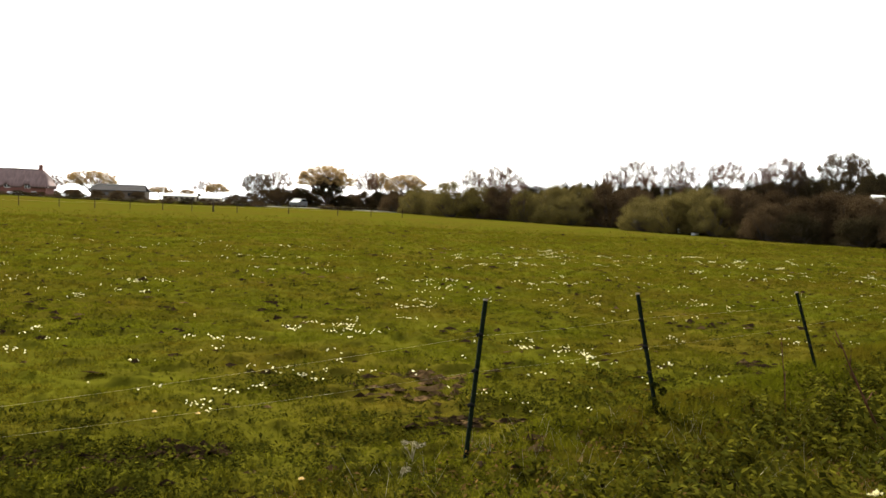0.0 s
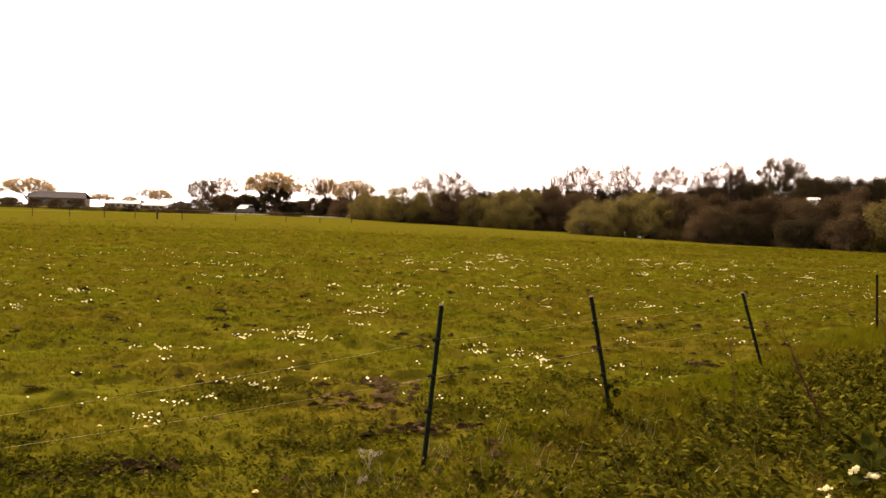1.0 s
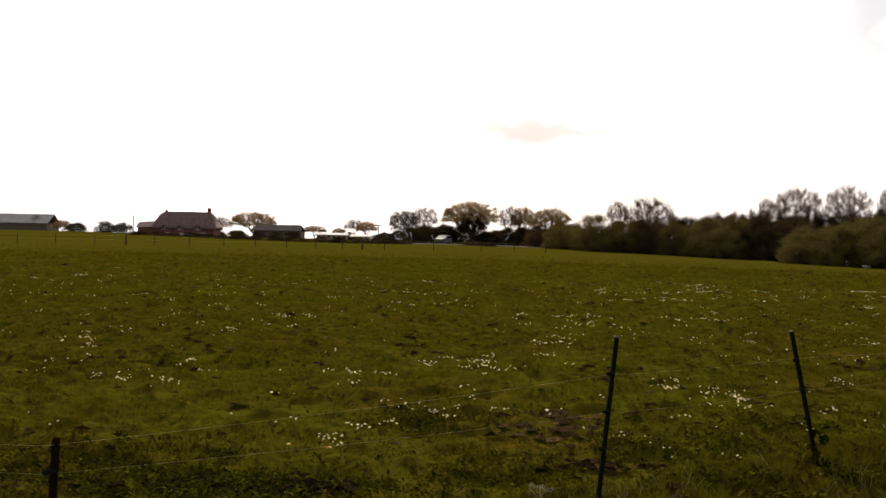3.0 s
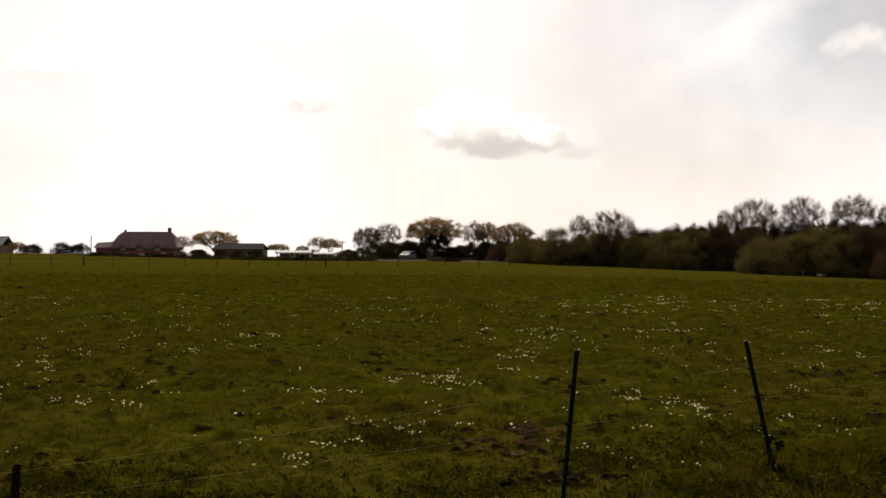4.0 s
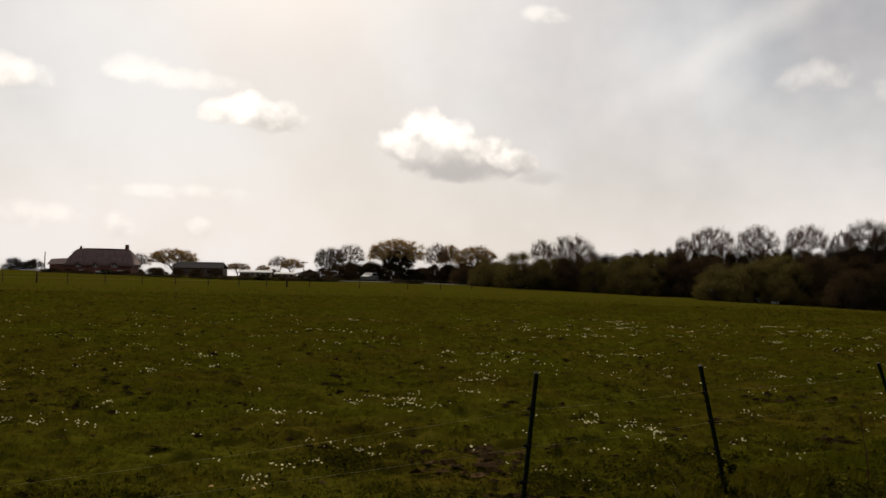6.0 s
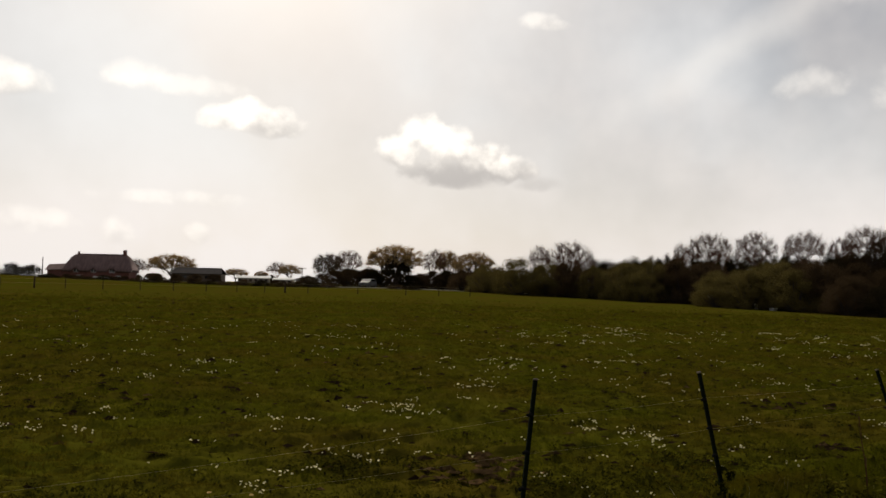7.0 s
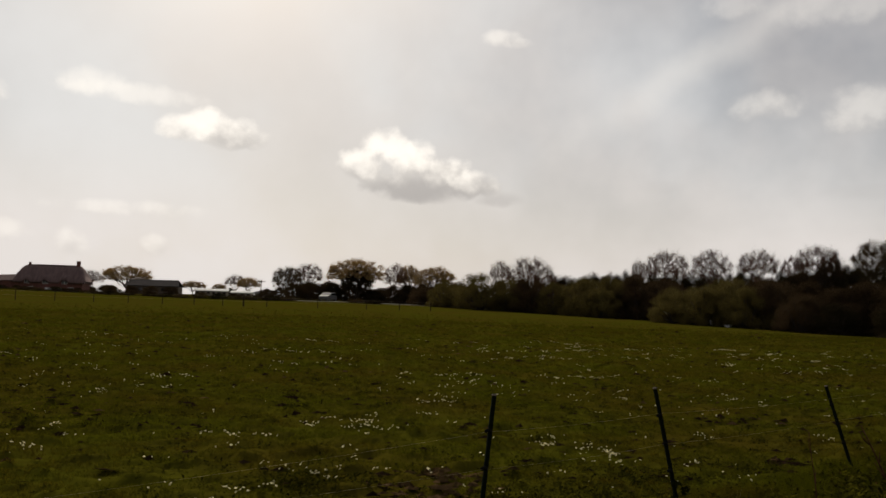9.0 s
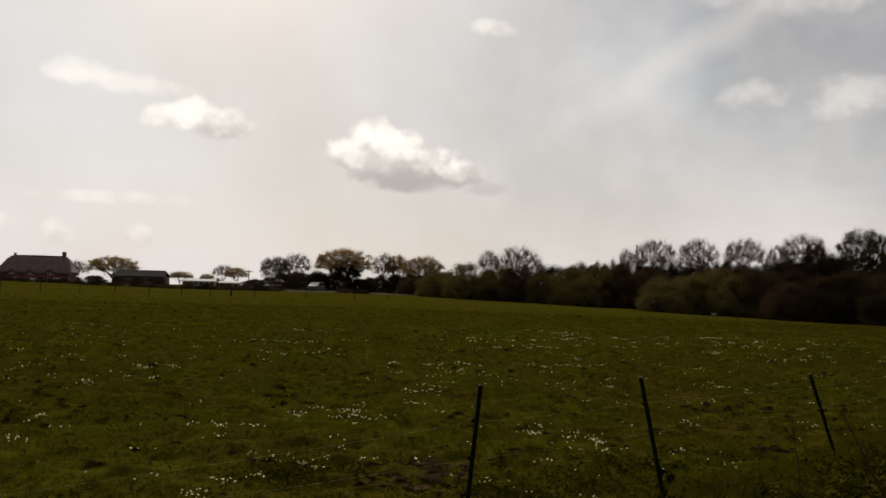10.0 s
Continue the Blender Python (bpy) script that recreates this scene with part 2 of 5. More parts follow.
def mesh_np(name, v, k, mat, smooth=False):
    """A mesh of separate k-gons from an array of shape (n, k, 3)."""
    n = len(v)
    me = bpy.data.meshes.new(name)
    me.vertices.add(n * k), me.loops.add(n * k), me.polygons.add(n)
    me.vertices.foreach_set("co", np.ascontiguousarray(v, dtype=np.float32).ravel())
    me.loops.foreach_set("vertex_index", np.arange(n * k, dtype=np.int32))
    me.polygons.foreach_set("loop_start", np.arange(0, n * k, k, dtype=np.int32))
    me.materials.append(mat)
    me.update(calc_edges=True)
    return me


def part(name, data, mat, parent, label=""):
    """Links a bmesh or a mesh as one object under a thing or a part."""
    if isinstance(data, bmesh.types.BMesh):
        me = bpy.data.meshes.new(name)
        data.to_mesh(me)
        data.free()
        me.materials.append(mat)
        data = me
    ob = new(name, data)
    ob.parent = parent
    return tagged(ob, label) if label else ob


def thing(name, m, label, category, group="", kind=""):
    ob = new(name)
    ob.matrix_basis = m
    return tagged(ob, label, category, group, kind)


def box(bm, x0, x1, y0, y1, z0, z1, bevel=0.0):
    geo = bmesh.ops.create_cube(bm, size=1.0, matrix=Matrix.Translation(((x0 + x1) / 2, (y0 + y1) / 2, (z0 + z1) / 2)) @ Matrix.Diagonal((x1 - x0, y1 - y0, z1 - z0, 1)))
    if bevel:
        edges = list({e for v in geo["verts"] for e in v.link_edges})
        bmesh.ops.bevel(bm, geom=edges, offset=bevel, segments=1, affect="EDGES")
    return bm


def boxed(*a, bevel=0.0):
    return box(bmesh.new(), *a, bevel=bevel)


def tube_lists(verts, faces, pts, radii, sides):
    """Adds a tapered tube along pts to the lists."""
    base = len(verts)
    for i, p in enumerate(pts):
        d = (pts[min(i + 1, len(pts) - 1)] - pts[max(i - 1, 0)]).normalized()
        a = d.orthogonal().normalized()
        b = d.cross(a)
        for k in range(sides):
            w = 2 * math.pi * k / sides
            verts.append(p + (a * math.cos(w) + b * math.sin(w)) * radii[i])
    for i in range(len(pts) - 1):
        for k in range(sides):
            k2 = (k + 1) % sides
            faces.append((base + i * sides + k, base + i * sides + k2, base + (i + 1) * sides + k2, base + (i + 1) * sides + k))
    faces.append(tuple(base + k for k in range(sides))[::-1])
    faces.append(tuple(base + (len(pts) - 1) * sides + k for k in range(sides)))


def rod(name, pts, radii, mat, sides=8, smooth=True):
    v, f = [], []
    tube_lists(v, f, [Vector(p) for p in pts], radii, sides)
    return mesh_of(name, v, f, mat, smooth)


# ---- the lie of the land ----
def sstep(v, lo, hi):
    t = np.clip((v - lo) / (hi - lo), 0, 1)
    return t * t * (3 - 2 * t)


def lattice(x, y, seed):
    """Smooth value noise between 0 and 1."""
    xi, yi = np.floor(x), np.floor(y)
    u, v = x - xi, y - yi
    u, v = u * u * (3 - 2 * u), v * v * (3 - 2 * v)

    def h(a, b):
        w = np.sin(a * 127.1 + b * 311.7 + seed * 74.7) * 43758.5453
        return w - np.floor(w)

    return (h(xi, yi) * (1 - u) + h(xi + 1, yi) * u) * (1 - v) + (h(xi, yi + 1) * (1 - u) + h(xi + 1, yi + 1) * u) * v


def land(x, y):
    x, y = np.asarray(x, float), np.asarray(y, float)
    far = np.clip(y, 0, 125)
    z = 0.00007 * far ** 2
    right = np.log1p(np.exp(np.clip(x / 6.0, -30, 30))) * 6.0 - 6.0 * math.log(2) * np.exp(-(x / 15.0) ** 2)
    z = z - 0.017 * np.clip(right, 0, 75) * np.clip(y / 70, 0, 1)
    z = z + 0.95 * sstep(y, 88, 122) * (1 - sstep(x, -70, -15))
    z = z - 1.3 * sstep(y, 126, 165) * (1 - sstep(x, -60, -34))
    z = z + 5.5 * sstep(x, 62, 120) * sstep(y, 105, 160)
    # hummocks, poached ground and hoof marks, fading with distance
    near = 1 / (1 + (np.hypot(x, y) / 45.0) ** 2)
    pocks = np.clip(lattice(x * 3.1 + 0.8 * y, y * 3.1, 5) - 0.62, 0, 1) * 2.2
    z = z + near * (0.035 * (lattice(x * 0.8, y * 0.8, 1) - 0.5) + 0.04 * (lattice(x * 2.1, y * 2.1, 2) - 0.5) + 0.06 * (lattice(x * 4.6, y * 6.3, 3) - 0.5) - 0.045 * pocks)
    mounds = np.clip(lattice(x * 5.2 + 0.6 * y, y * 7.5, 8) - 0.5, 0, 1) * np.clip(0.25 + 1.5 * lattice(x * 0.55, y * 0.8, 6), 0, 1.3)
    z = z + near * 0.14 * mounds
    z = z - 0.22 * sstep(x, 0.6, 6.0) * (1 - sstep(y, 14, 40)) - 0.02
    return z


def ground_at(x, y):
    return float(land(x, y))


def build_ground():
    def axis(lo, hi, step, reach_lo, reach_hi):
        mid = list(np.arange(lo, hi + 1e-6, step))
        out, s, v = [], step, hi
        while v < reach_hi:
            s *= 1.028
            v += s
            out.append(v)
        back, s, v = [], step, lo
        while v > reach_lo:
            s *= 1.045
            v -= s
            back.append(v)
        return np.array(back[::-1] + mid + out)

    xs, ys = axis(-8, 13, 0.065, -2200, 2200), axis(2.6, 15, 0.05, -600, 2600)
    X, Y = np.meshgrid(xs, ys)
    Z = land(X, Y)
    nx, ny = len(xs), len(ys)
    v = np.stack([X, Y, Z], -1).reshape(-1, 3)
    i = np.arange(nx * ny).reshape(ny, nx)
    f = np.stack([i[:-1, :-1], i[:-1, 1:], i[1:, 1:], i[1:, :-1]], -1).reshape(-1, 4)
    me = bpy.data.meshes.new("ground")
    me.vertices.add(len(v)), me.loops.add(len(f) * 4), me.polygons.add(len(f))
    me.vertices.foreach_set("co", v.astype(np.float32).ravel())
    me.loops.foreach_set("vertex_index", f.astype(np.int32).ravel())
    me.polygons.foreach_set("loop_start", np.arange(0, len(f) * 4, 4, dtype=np.int32))
    me.update(calc_edges=True)
    me.polygons.foreach_set("use_smooth", [True] * len(f))
    me.materials.append(M["pasture"])
    tagged(new("ground", me), "grazed green pasture with hummocks and bare patches", "ground", kind="structure")


build_ground()


# ---- trees and shrubs ----
def leaf_cloud(rng, centres, radii, n, size, squash=1.0, slim=0.5):
    """Quads of leaves round clump centres."""
    k = rng.integers(0, len(centres), n)
    d = rng.normal(size=(n, 3))
    d /= np.linalg.norm(d, axis=1)[:, None]
    r = rng.random(n) ** 0.45
    p = centres[k] + d * (radii[k] * r)[:, None] * np.array([1, 1, squash])
    a = rng.normal(size=(n, 3))
    a /= np.linalg.norm(a, axis=1)[:, None]
    b = np.cross(a, rng.normal(size=(n, 3)))
    b /= np.linalg.norm(b, axis=1)[:, None]
    s = size * (0.6 + 0.8 * rng.random(n))[:, None]
    return np.stack([p - a * s, p - b * s * slim, p + a * s, p + b * s * slim], 1)


def grow(rng, tips, mains, r0, fork_at, low, wild, mid, half):
    """Limbs of a tree of height 1 and width 1 with a domed, uneven crown: tapered tubes, and the twig ends."""
    v, f = [], []
    d = rng.normal(size=(tips * 3, 3))
    d /= np.linalg.norm(d, axis=1)[:, None]
    d = d[d[:, 2] > low][:tips]
    bumps = 1 + 0.08 * np.sin(5 * np.arctan2(d[:, 1], d[:, 0]) + 4 * d[:, 2] + rng.random() * 6)
    rf = np.where(rng.random(len(d)) < 0.5, 0.86 + 0.14 * rng.random(len(d)), 0.30 + 0.65 * rng.random(len(d)) ** 0.6) * bumps
    ends = np.array([0, 0, mid]) + d * rf[:, None] * np.array([0.47, 0.47, half])
    ends *= np.array([0.5, 0.5, 0.985]) / np.array([*np.percentile(np.abs(ends[:, :2]), 96, axis=0), np.percentile(ends[:, 2], 97)])
    ends[:, 2] = np.maximum(ends[:, 2], fork_at * 0.8)
    fork = Vector((rng.normal() * 0.02, rng.normal() * 0.02, fork_at))

    def limb(a, b, ra, rb, sides, sag):
        mid = a.lerp(b, 0.5) + Vector(rng.normal(size=3)) * sag * (b - a).length + Vector((0, 0, 0.06 * (b - a).length))
        tube_lists(v, f, [a, mid, b], [ra, (ra + rb) / 2, rb], sides)

    tube_lists(v, f, [Vector((0, 0, -0.02)), Vector((0, 0, 0.03)), fork * 0.6, fork], [r0 * 1.35, r0, r0 * 0.85, r0 * 0.75], 7)
    seeds = ends[rng.choice(len(ends), mains, replace=False)]
    own = np.argmin(((ends[:, None] - seeds[None]) ** 2).sum(-1), 1)
    for k in range(mains):
        mine = ends[own == k]
        if not len(mine):
            continue
        m_end = fork.lerp(Vector(mine.mean(0)), 0.55)
        limb(fork, m_end, r0 * 0.5, r0 * 0.3, 5, wild)
        subs = mine[rng.choice(len(mine), min(len(mine), 6), replace=False)]
        own2 = np.argmin(((mine[:, None] - subs[None]) ** 2).sum(-1), 1)
        for j in range(len(subs)):
            leafy = mine[own2 == j]
            if not len(leafy):
                continue
            s_end = m_end.lerp(Vector(leafy.mean(0)), 0.72)
            limb(m_end, s_end, r0 * 0.28, r0 * 0.16, 4, wild)
            for p in leafy:
                tip = Vector(p)
                limb(s_end, tip, max(r0 * 0.09, 0.0018), 0.0009, 3, wild * 1.3)
                for _ in range(7):
                    a = s_end.lerp(tip, 0.25 + 0.7 * rng.random())
                    b = a + (tip - s_end) * 0.22 + Vector(rng.normal(size=3)) * 0.038
                    tube_lists(v, f, [a, b], [0.0014, 0.0006], 3)
    return v, f, ends


TREE_KINDS = {}


def tree_kind(key, seed, tips, leaves=0, leaf_size=0.02, leaf_mat=None, r0=0.025, clump=0.05, fork_at=0.26, low=-0.25, mains=9, wild=0.12, mid=0.60, half=0.38):
    rng = np.random.default_rng(seed)
    v, f, ends = grow(rng, tips, mains, r0, fork_at, low, wild, mid, half)
    wood = mesh_of(key + "_limbs", v, f, M["bark"] if leaves else M["twig"])
    crown = mesh_np(key + "_crown", leaf_cloud(rng, ends, np.full(len(ends), clump), leaves, leaf_size), 4, M[leaf_mat]) if leaves else mesh_np(key + "_crown", leaf_cloud(rng, ends, np.full(len(ends), 0.05), 11000, 0.015, slim=0.085), 4, M["twig"])
    TREE_KINDS[key] = (wood, crown)


def shrub_kind(key, seed, leaves, leaf_size, leaf_mat, clumps=60, dome=1.0, floor=0.04):
    """A dome-shaped bush of height and width 1 down to the ground: stems and uneven clumps of leaves."""
    rng = np.random.default_rng(seed)
    c, r = [], []
    for i in range(clumps):
        w, h = rng.random() * 2 * math.pi, rng.random()
        rad = 0.42 * math.sqrt(max(0.04, 1 - (h * 0.97) ** (2.4 * dome))) * rng.random() ** 0.4
        c.append((rad * math.cos(w), rad * math.sin(w), floor + 0.80 * h))
        r.append(0.09 + 0.06 * rng.random())
    c, r = np.array(c), np.array(r)
    crown = mesh_np(key + "_crown", leaf_cloud(rng, c, r, leaves, leaf_size, 1.25), 4, M[leaf_mat])
    v, f = [], []
    for p in c[:: 2]:
        tip = Vector(p) * 1.08
        a = Vector((p[0] * 0.12, p[1] * 0.12, -0.02))
        tube_lists(v, f, [a, a.lerp(tip, 0.5) + Vector((0, 0, 0.06)), tip], [0.012, 0.008, 0.002], 4)
    TREE_KINDS[key] = (mesh_of(key + "_stems", v, f, M["bark"]), crown)


tree_kind("bare_a", 3, 420, r0=0.018, fork_at=0.24, mains=11)
tree_kind("bare_b", 8, 380, r0=0.017, fork_at=0.27, low=-0.2, mains=10)
tree_kind("bare_c", 15, 400, r0=0.018, fork_at=0.2, low=-0.4, mains=10)
tree_kind("tall_a", 61, 380, r0=0.016, fork_at=0.5, mains=9, mid=0.73, half=0.26, low=-0.55)
tree_kind("tall_b", 64, 340, r0=0.016, fork_at=0.48, mains=8, mid=0.73, half=0.26, low=-0.6)
tree_kind("tall_c", 68, 360, r0=0.016, fork_at=0.5, mains=10, mid=0.74, half=0.25, low=-0.5)
tree_kind("oak_a", 21, 400, 23000, 0.0085, "oakleaf", r0=0.028, clump=0.055, mains=10)
tree_kind("oak_b", 27, 360, 21000, 0.0085, "oakleaf", r0=0.028, clump=0.055, low=-0.15, mains=9)
tree_kind("ivy_tree", 33, 320, 26000, 0.0105, "darkleaf", r0=0.045, clump=0.08, low=-0.7)
tree_kind("round_tree", 39, 420, 26000, 0.0085, "brownleaf", r0=0.03, clump=0.065, low=-0.6)
shrub_kind("willow_a", 51, 36000, 0.0085, "willow")
shrub_kind("willow_b", 52, 36000, 0.0085, "willow", dome=1.5)
shrub_kind("brown_a", 53, 36000, 0.0085, "brownleaf", dome=1.3)
shrub_kind("brown_b", 54, 36000, 0.0085, "brownleaf", clumps=75)
shrub_kind("dark_a", 55, 32000, 0.0095, "darkleaf", dome=1.4)
shrub_kind("dark_b", 56, 32000, 0.0095, "darkleaf", clumps=75)
shrub_kind("blossom", 57, 700, 0.022, "blossom", clumps=20)
_turn = random.Random(7)


def plant(key, x, y, height, width, name, label, category, group="", sink=0.0):
    """A tree or shrub of a kind, standing on the land."""
    m = Matrix.Translation((x, y, ground_at(x, y) - sink)) @ Matrix.Rotation(_turn.random() * 6.28, 4, "Z") @ Matrix.Diagonal((width, width, height, 1))
    ob = thing(name, m, label, category, group)
    wood, crown = TREE_KINDS[key]
    shrub = category == "shrub"
    part("stem" if shrub else "trunk", wood, None, ob)
    if crown:
        part("crown", crown, None, ob)
    return ob
TREES = [
    ("bare_b", -115.1, 210.0, 5.7, 7.7, "pale"),
    ("oak_b", -101.3, 195.0, 4.1, 4.2, "oak"),
    ("dark_a", -92.6, 185.0, 4.0, 7.0, "dark"),
    ("dark_b", -87.8, 190.0, 4.5, 6.7, "dark"),
    ("dark_a", -83.7, 190.0, 4.3, 6.1, "dark"),
    ("bare_a", -60.5, 195.0, 5.9, 5.1, "bare"),
    ("brown_a", -59.3, 190.0, 2.5, 5.0, "bush"),
    ("oak_a", -55.0, 205.0, 7.3, 11.2, "oak"),
    ("brown_b", -56.9, 200.0, 2.6, 5.5, "bush"),
    ("oak_b", -43.2, 230.0, 4.0, 6.8, "oak"),
    ("oak_a", -40.5, 260.0, 3.8, 4.2, "oak"),
    ("bare_a", -31.3, 230.0, 6.1, 5.8, "bare"),
    ("oak_a", -27.0, 225.0, 5.4, 6.0, "oak"),
    ("dark_b", -30.4, 215.0, 2.6, 3.2, "dark"),
    ("dark_a", -19.2, 200.0, 2.8, 3.2, "dark"),
    ("round_tree", -11.5, 160.0, 6.3, 5.4, "round"),
    ("bare_b", -7.5, 165.0, 7.5, 6.0, "bare"),
    ("brown_a", -7.0, 160.0, 4.2, 6.3, "bush"),
    ("brown_b", -2.6, 160.0, 4.4, 6.3, "bush"),
    ("oak_a", 2.1, 150.0, 7.9, 10.1, "ivy"),
    ("ivy_tree", 2.5, 149.0, 5.9, 5.7, "ivycore"),
    ("bare_c", 10.3, 158.0, 7.9, 4.6, "bare"),
    ("oak_b", 13.4, 162.0, 7.8, 4.8, "bare"),
    ("dark_a", 7.1, 158.0, 3.3, 6.9, "dark"),
    ("dark_b", 12.4, 156.0, 4.4, 5.3, "dark"),
    ("oak_a", 17.7, 150.0, 7.2, 7.3, "oak"),
    ("brown_a", 14.4, 140.0, 4.2, 6.2, "bush"),
    ("dark_b", 18.6, 138.0, 4.0, 6.1, "dark"),
    ("tall_b", 28.5, 140.0, 9.0, 4.2, "bare"),
    ("bare_a", 33.8, 138.0, 9.3, 8.6, "bare"),
    ("brown_a", 31.5, 139.0, 6.2, 6.6, "bush"),
    ("brown_b", 35.6, 140.0, 6.6, 6.8, "bush"),
    ("dark_b", 39.6, 141.0, 7.1, 6.8, "belt"),
    ("willow_a", 16.4, 124.0, 4.7, 6.5, "willow"),
    ("tall_c", 55.2, 140.0, 10.6, 3.3, "bare"),
    ("tall_a", 60.7, 140.0, 12.6, 8.7, "bare"),
    ("tall_b", 69.5, 140.0, 13.2, 8.0, "bare"),
    ("tall_c", 79.0, 140.0, 13.0, 8.0, "bare"),
    ("tall_b", 87.5, 142.0, 11.2, 5.4, "bare"),
    ("tall_a", 91.6, 140.0, 13.0, 9.3, "bare"),
    ("round_tree", 92.6, 138.0, 10.2, 4.6, "dark_t"),
    ("dark_a", 90.2, 143.0, 8.8, 8.0, "belt"),
    ("round_tree", 112.4, 150.0, 11.8, 9.8, "darktree"),
    ("dark_a", 104.7, 150.0, 8.3, 8.0, "dark"),
    ("dark_b", 117.1, 146.0, 8.9, 8.2, "dark"),
    ("dark_b", 44.4, 149.5, 7.6, 6.8, "belt"),
    ("dark_a", 46.8, 148.2, 7.8, 6.9, "belt"),
    ("dark_a", 47.9, 142.9, 8.2, 6.8, "belt"),
    ("dark_a", 50.6, 142.8, 8.4, 5.6, "belt"),
    ("dark_a", 53.5, 143.5, 8.9, 5.7, "belt"),
    ("dark_b", 58.2, 148.4, 9.0, 5.3, "belt"),
    ("dark_b", 58.4, 142.0, 9.2, 5.0, "belt"),
    ("dark_a", 64.4, 149.7, 9.2, 7.0, "belt"),
    ("dark_a", 67.2, 149.7, 9.8, 5.8, "belt"),
    ("dark_a", 70.1, 149.7, 9.5, 5.6, "belt"),
    ("dark_b", 70.6, 144.9, 9.6, 5.7, "belt"),
    ("dark_a", 73.2, 144.7, 9.6, 5.7, "belt"),
    ("dark_a", 77.6, 147.7, 9.0, 6.7, "belt"),
    ("dark_b", 79.4, 145.8, 9.4, 7.3, "belt"),
    ("dark_b", 80.8, 143.4, 9.1, 6.3, "belt"),
    ("dark_a", 83.5, 138.6, 8.8, 8.2, "belt"),
    ("brown_a", 87.2, 138.7, 8.7, 7.8, "belt"),
    ("dark_a", 93.0, 142.1, 8.4, 7.2, "belt"),
    ("dark_a", 93.6, 137.5, 8.8, 6.2, "belt"),
    ("dark_b", 98.0, 138.5, 8.6, 6.9, "belt"),
    ("dark_b", 104.6, 142.5, 8.4, 6.5, "belt"),
    ("dark_b", 109.9, 144.5, 7.8, 6.5, "belt"),
    ("dark_b", 109.2, 138.6, 9.1, 7.7, "belt"),
    ("dark_b", 108.5, 135.5, 9.5, 9.2, "belt"),
    ("dark_b", 114.6, 138.0, 9.0, 7.7, "belt"),
    ("dark_b", 113.3, 131.6, 9.3, 9.4, "belt"),
    ("dark_b", 122.3, 137.4, 9.6, 7.1, "belt"),
    ("dark_b", 123.6, 134.2, 9.9, 8.3, "belt"),
    ("brown_a", -14.6, 154.4, 2.1, 6.3, "bush"),
    ("brown_b", -12.0, 153.9, 2.7, 5.2, "bush"),
    ("brown_a", -9.3, 148.9, 3.4, 6.3, "bush"),
    ("brown_b", -7.0, 151.4, 3.8, 5.0, "bush"),
    ("brown_a", -4.6, 154.8, 3.8, 7.0, "bush"),
    ("dark_b", -2.1, 153.8, 3.8, 5.9, "bush"),
    ("brown_b", 0.3, 155.2, 3.8, 6.0, "bush"),
    ("brown_a", 2.8, 155.7, 3.5, 7.0, "bush"),
    ("dark_b", 5.1, 149.4, 2.7, 6.5, "bush"),
    ("brown_b", 7.8, 154.9, 3.3, 6.6, "bush"),
    ("brown_b", 10.0, 150.8, 3.9, 6.4, "bush"),
    ("dark_b", 12.5, 150.9, 3.9, 6.4, "bush"),
    ("dark_b", 14.8, 150.1, 4.1, 6.5, "bush"),
    ("dark_b", 17.3, 150.7, 4.3, 6.8, "bush"),
    ("brown_a", 20.0, 152.4, 4.6, 5.0, "bush"),
    ("brown_b", 22.1, 150.3, 5.0, 5.4, "bush"),
    ("dark_b", 24.6, 150.8, 4.9, 6.5, "bush"),
    ("brown_a", 110.6, 126.0, 8.7, 8.6, "belt"),
    ("dark_b", 115.1, 126.0, 10.6, 8.7, "belt"),
    ("brown_a", 119.7, 126.0, 12.2, 9.4, "belt"),
    ("brown_a", 125.0, 126.0, 13.6, 9.8, "belt"),
    ("dark_b", 131.1, 126.0, 14.6, 10.2, "belt"),
    ("dark_b", 114.0, 134.5, 10.4, 8.6, "belt"),
]
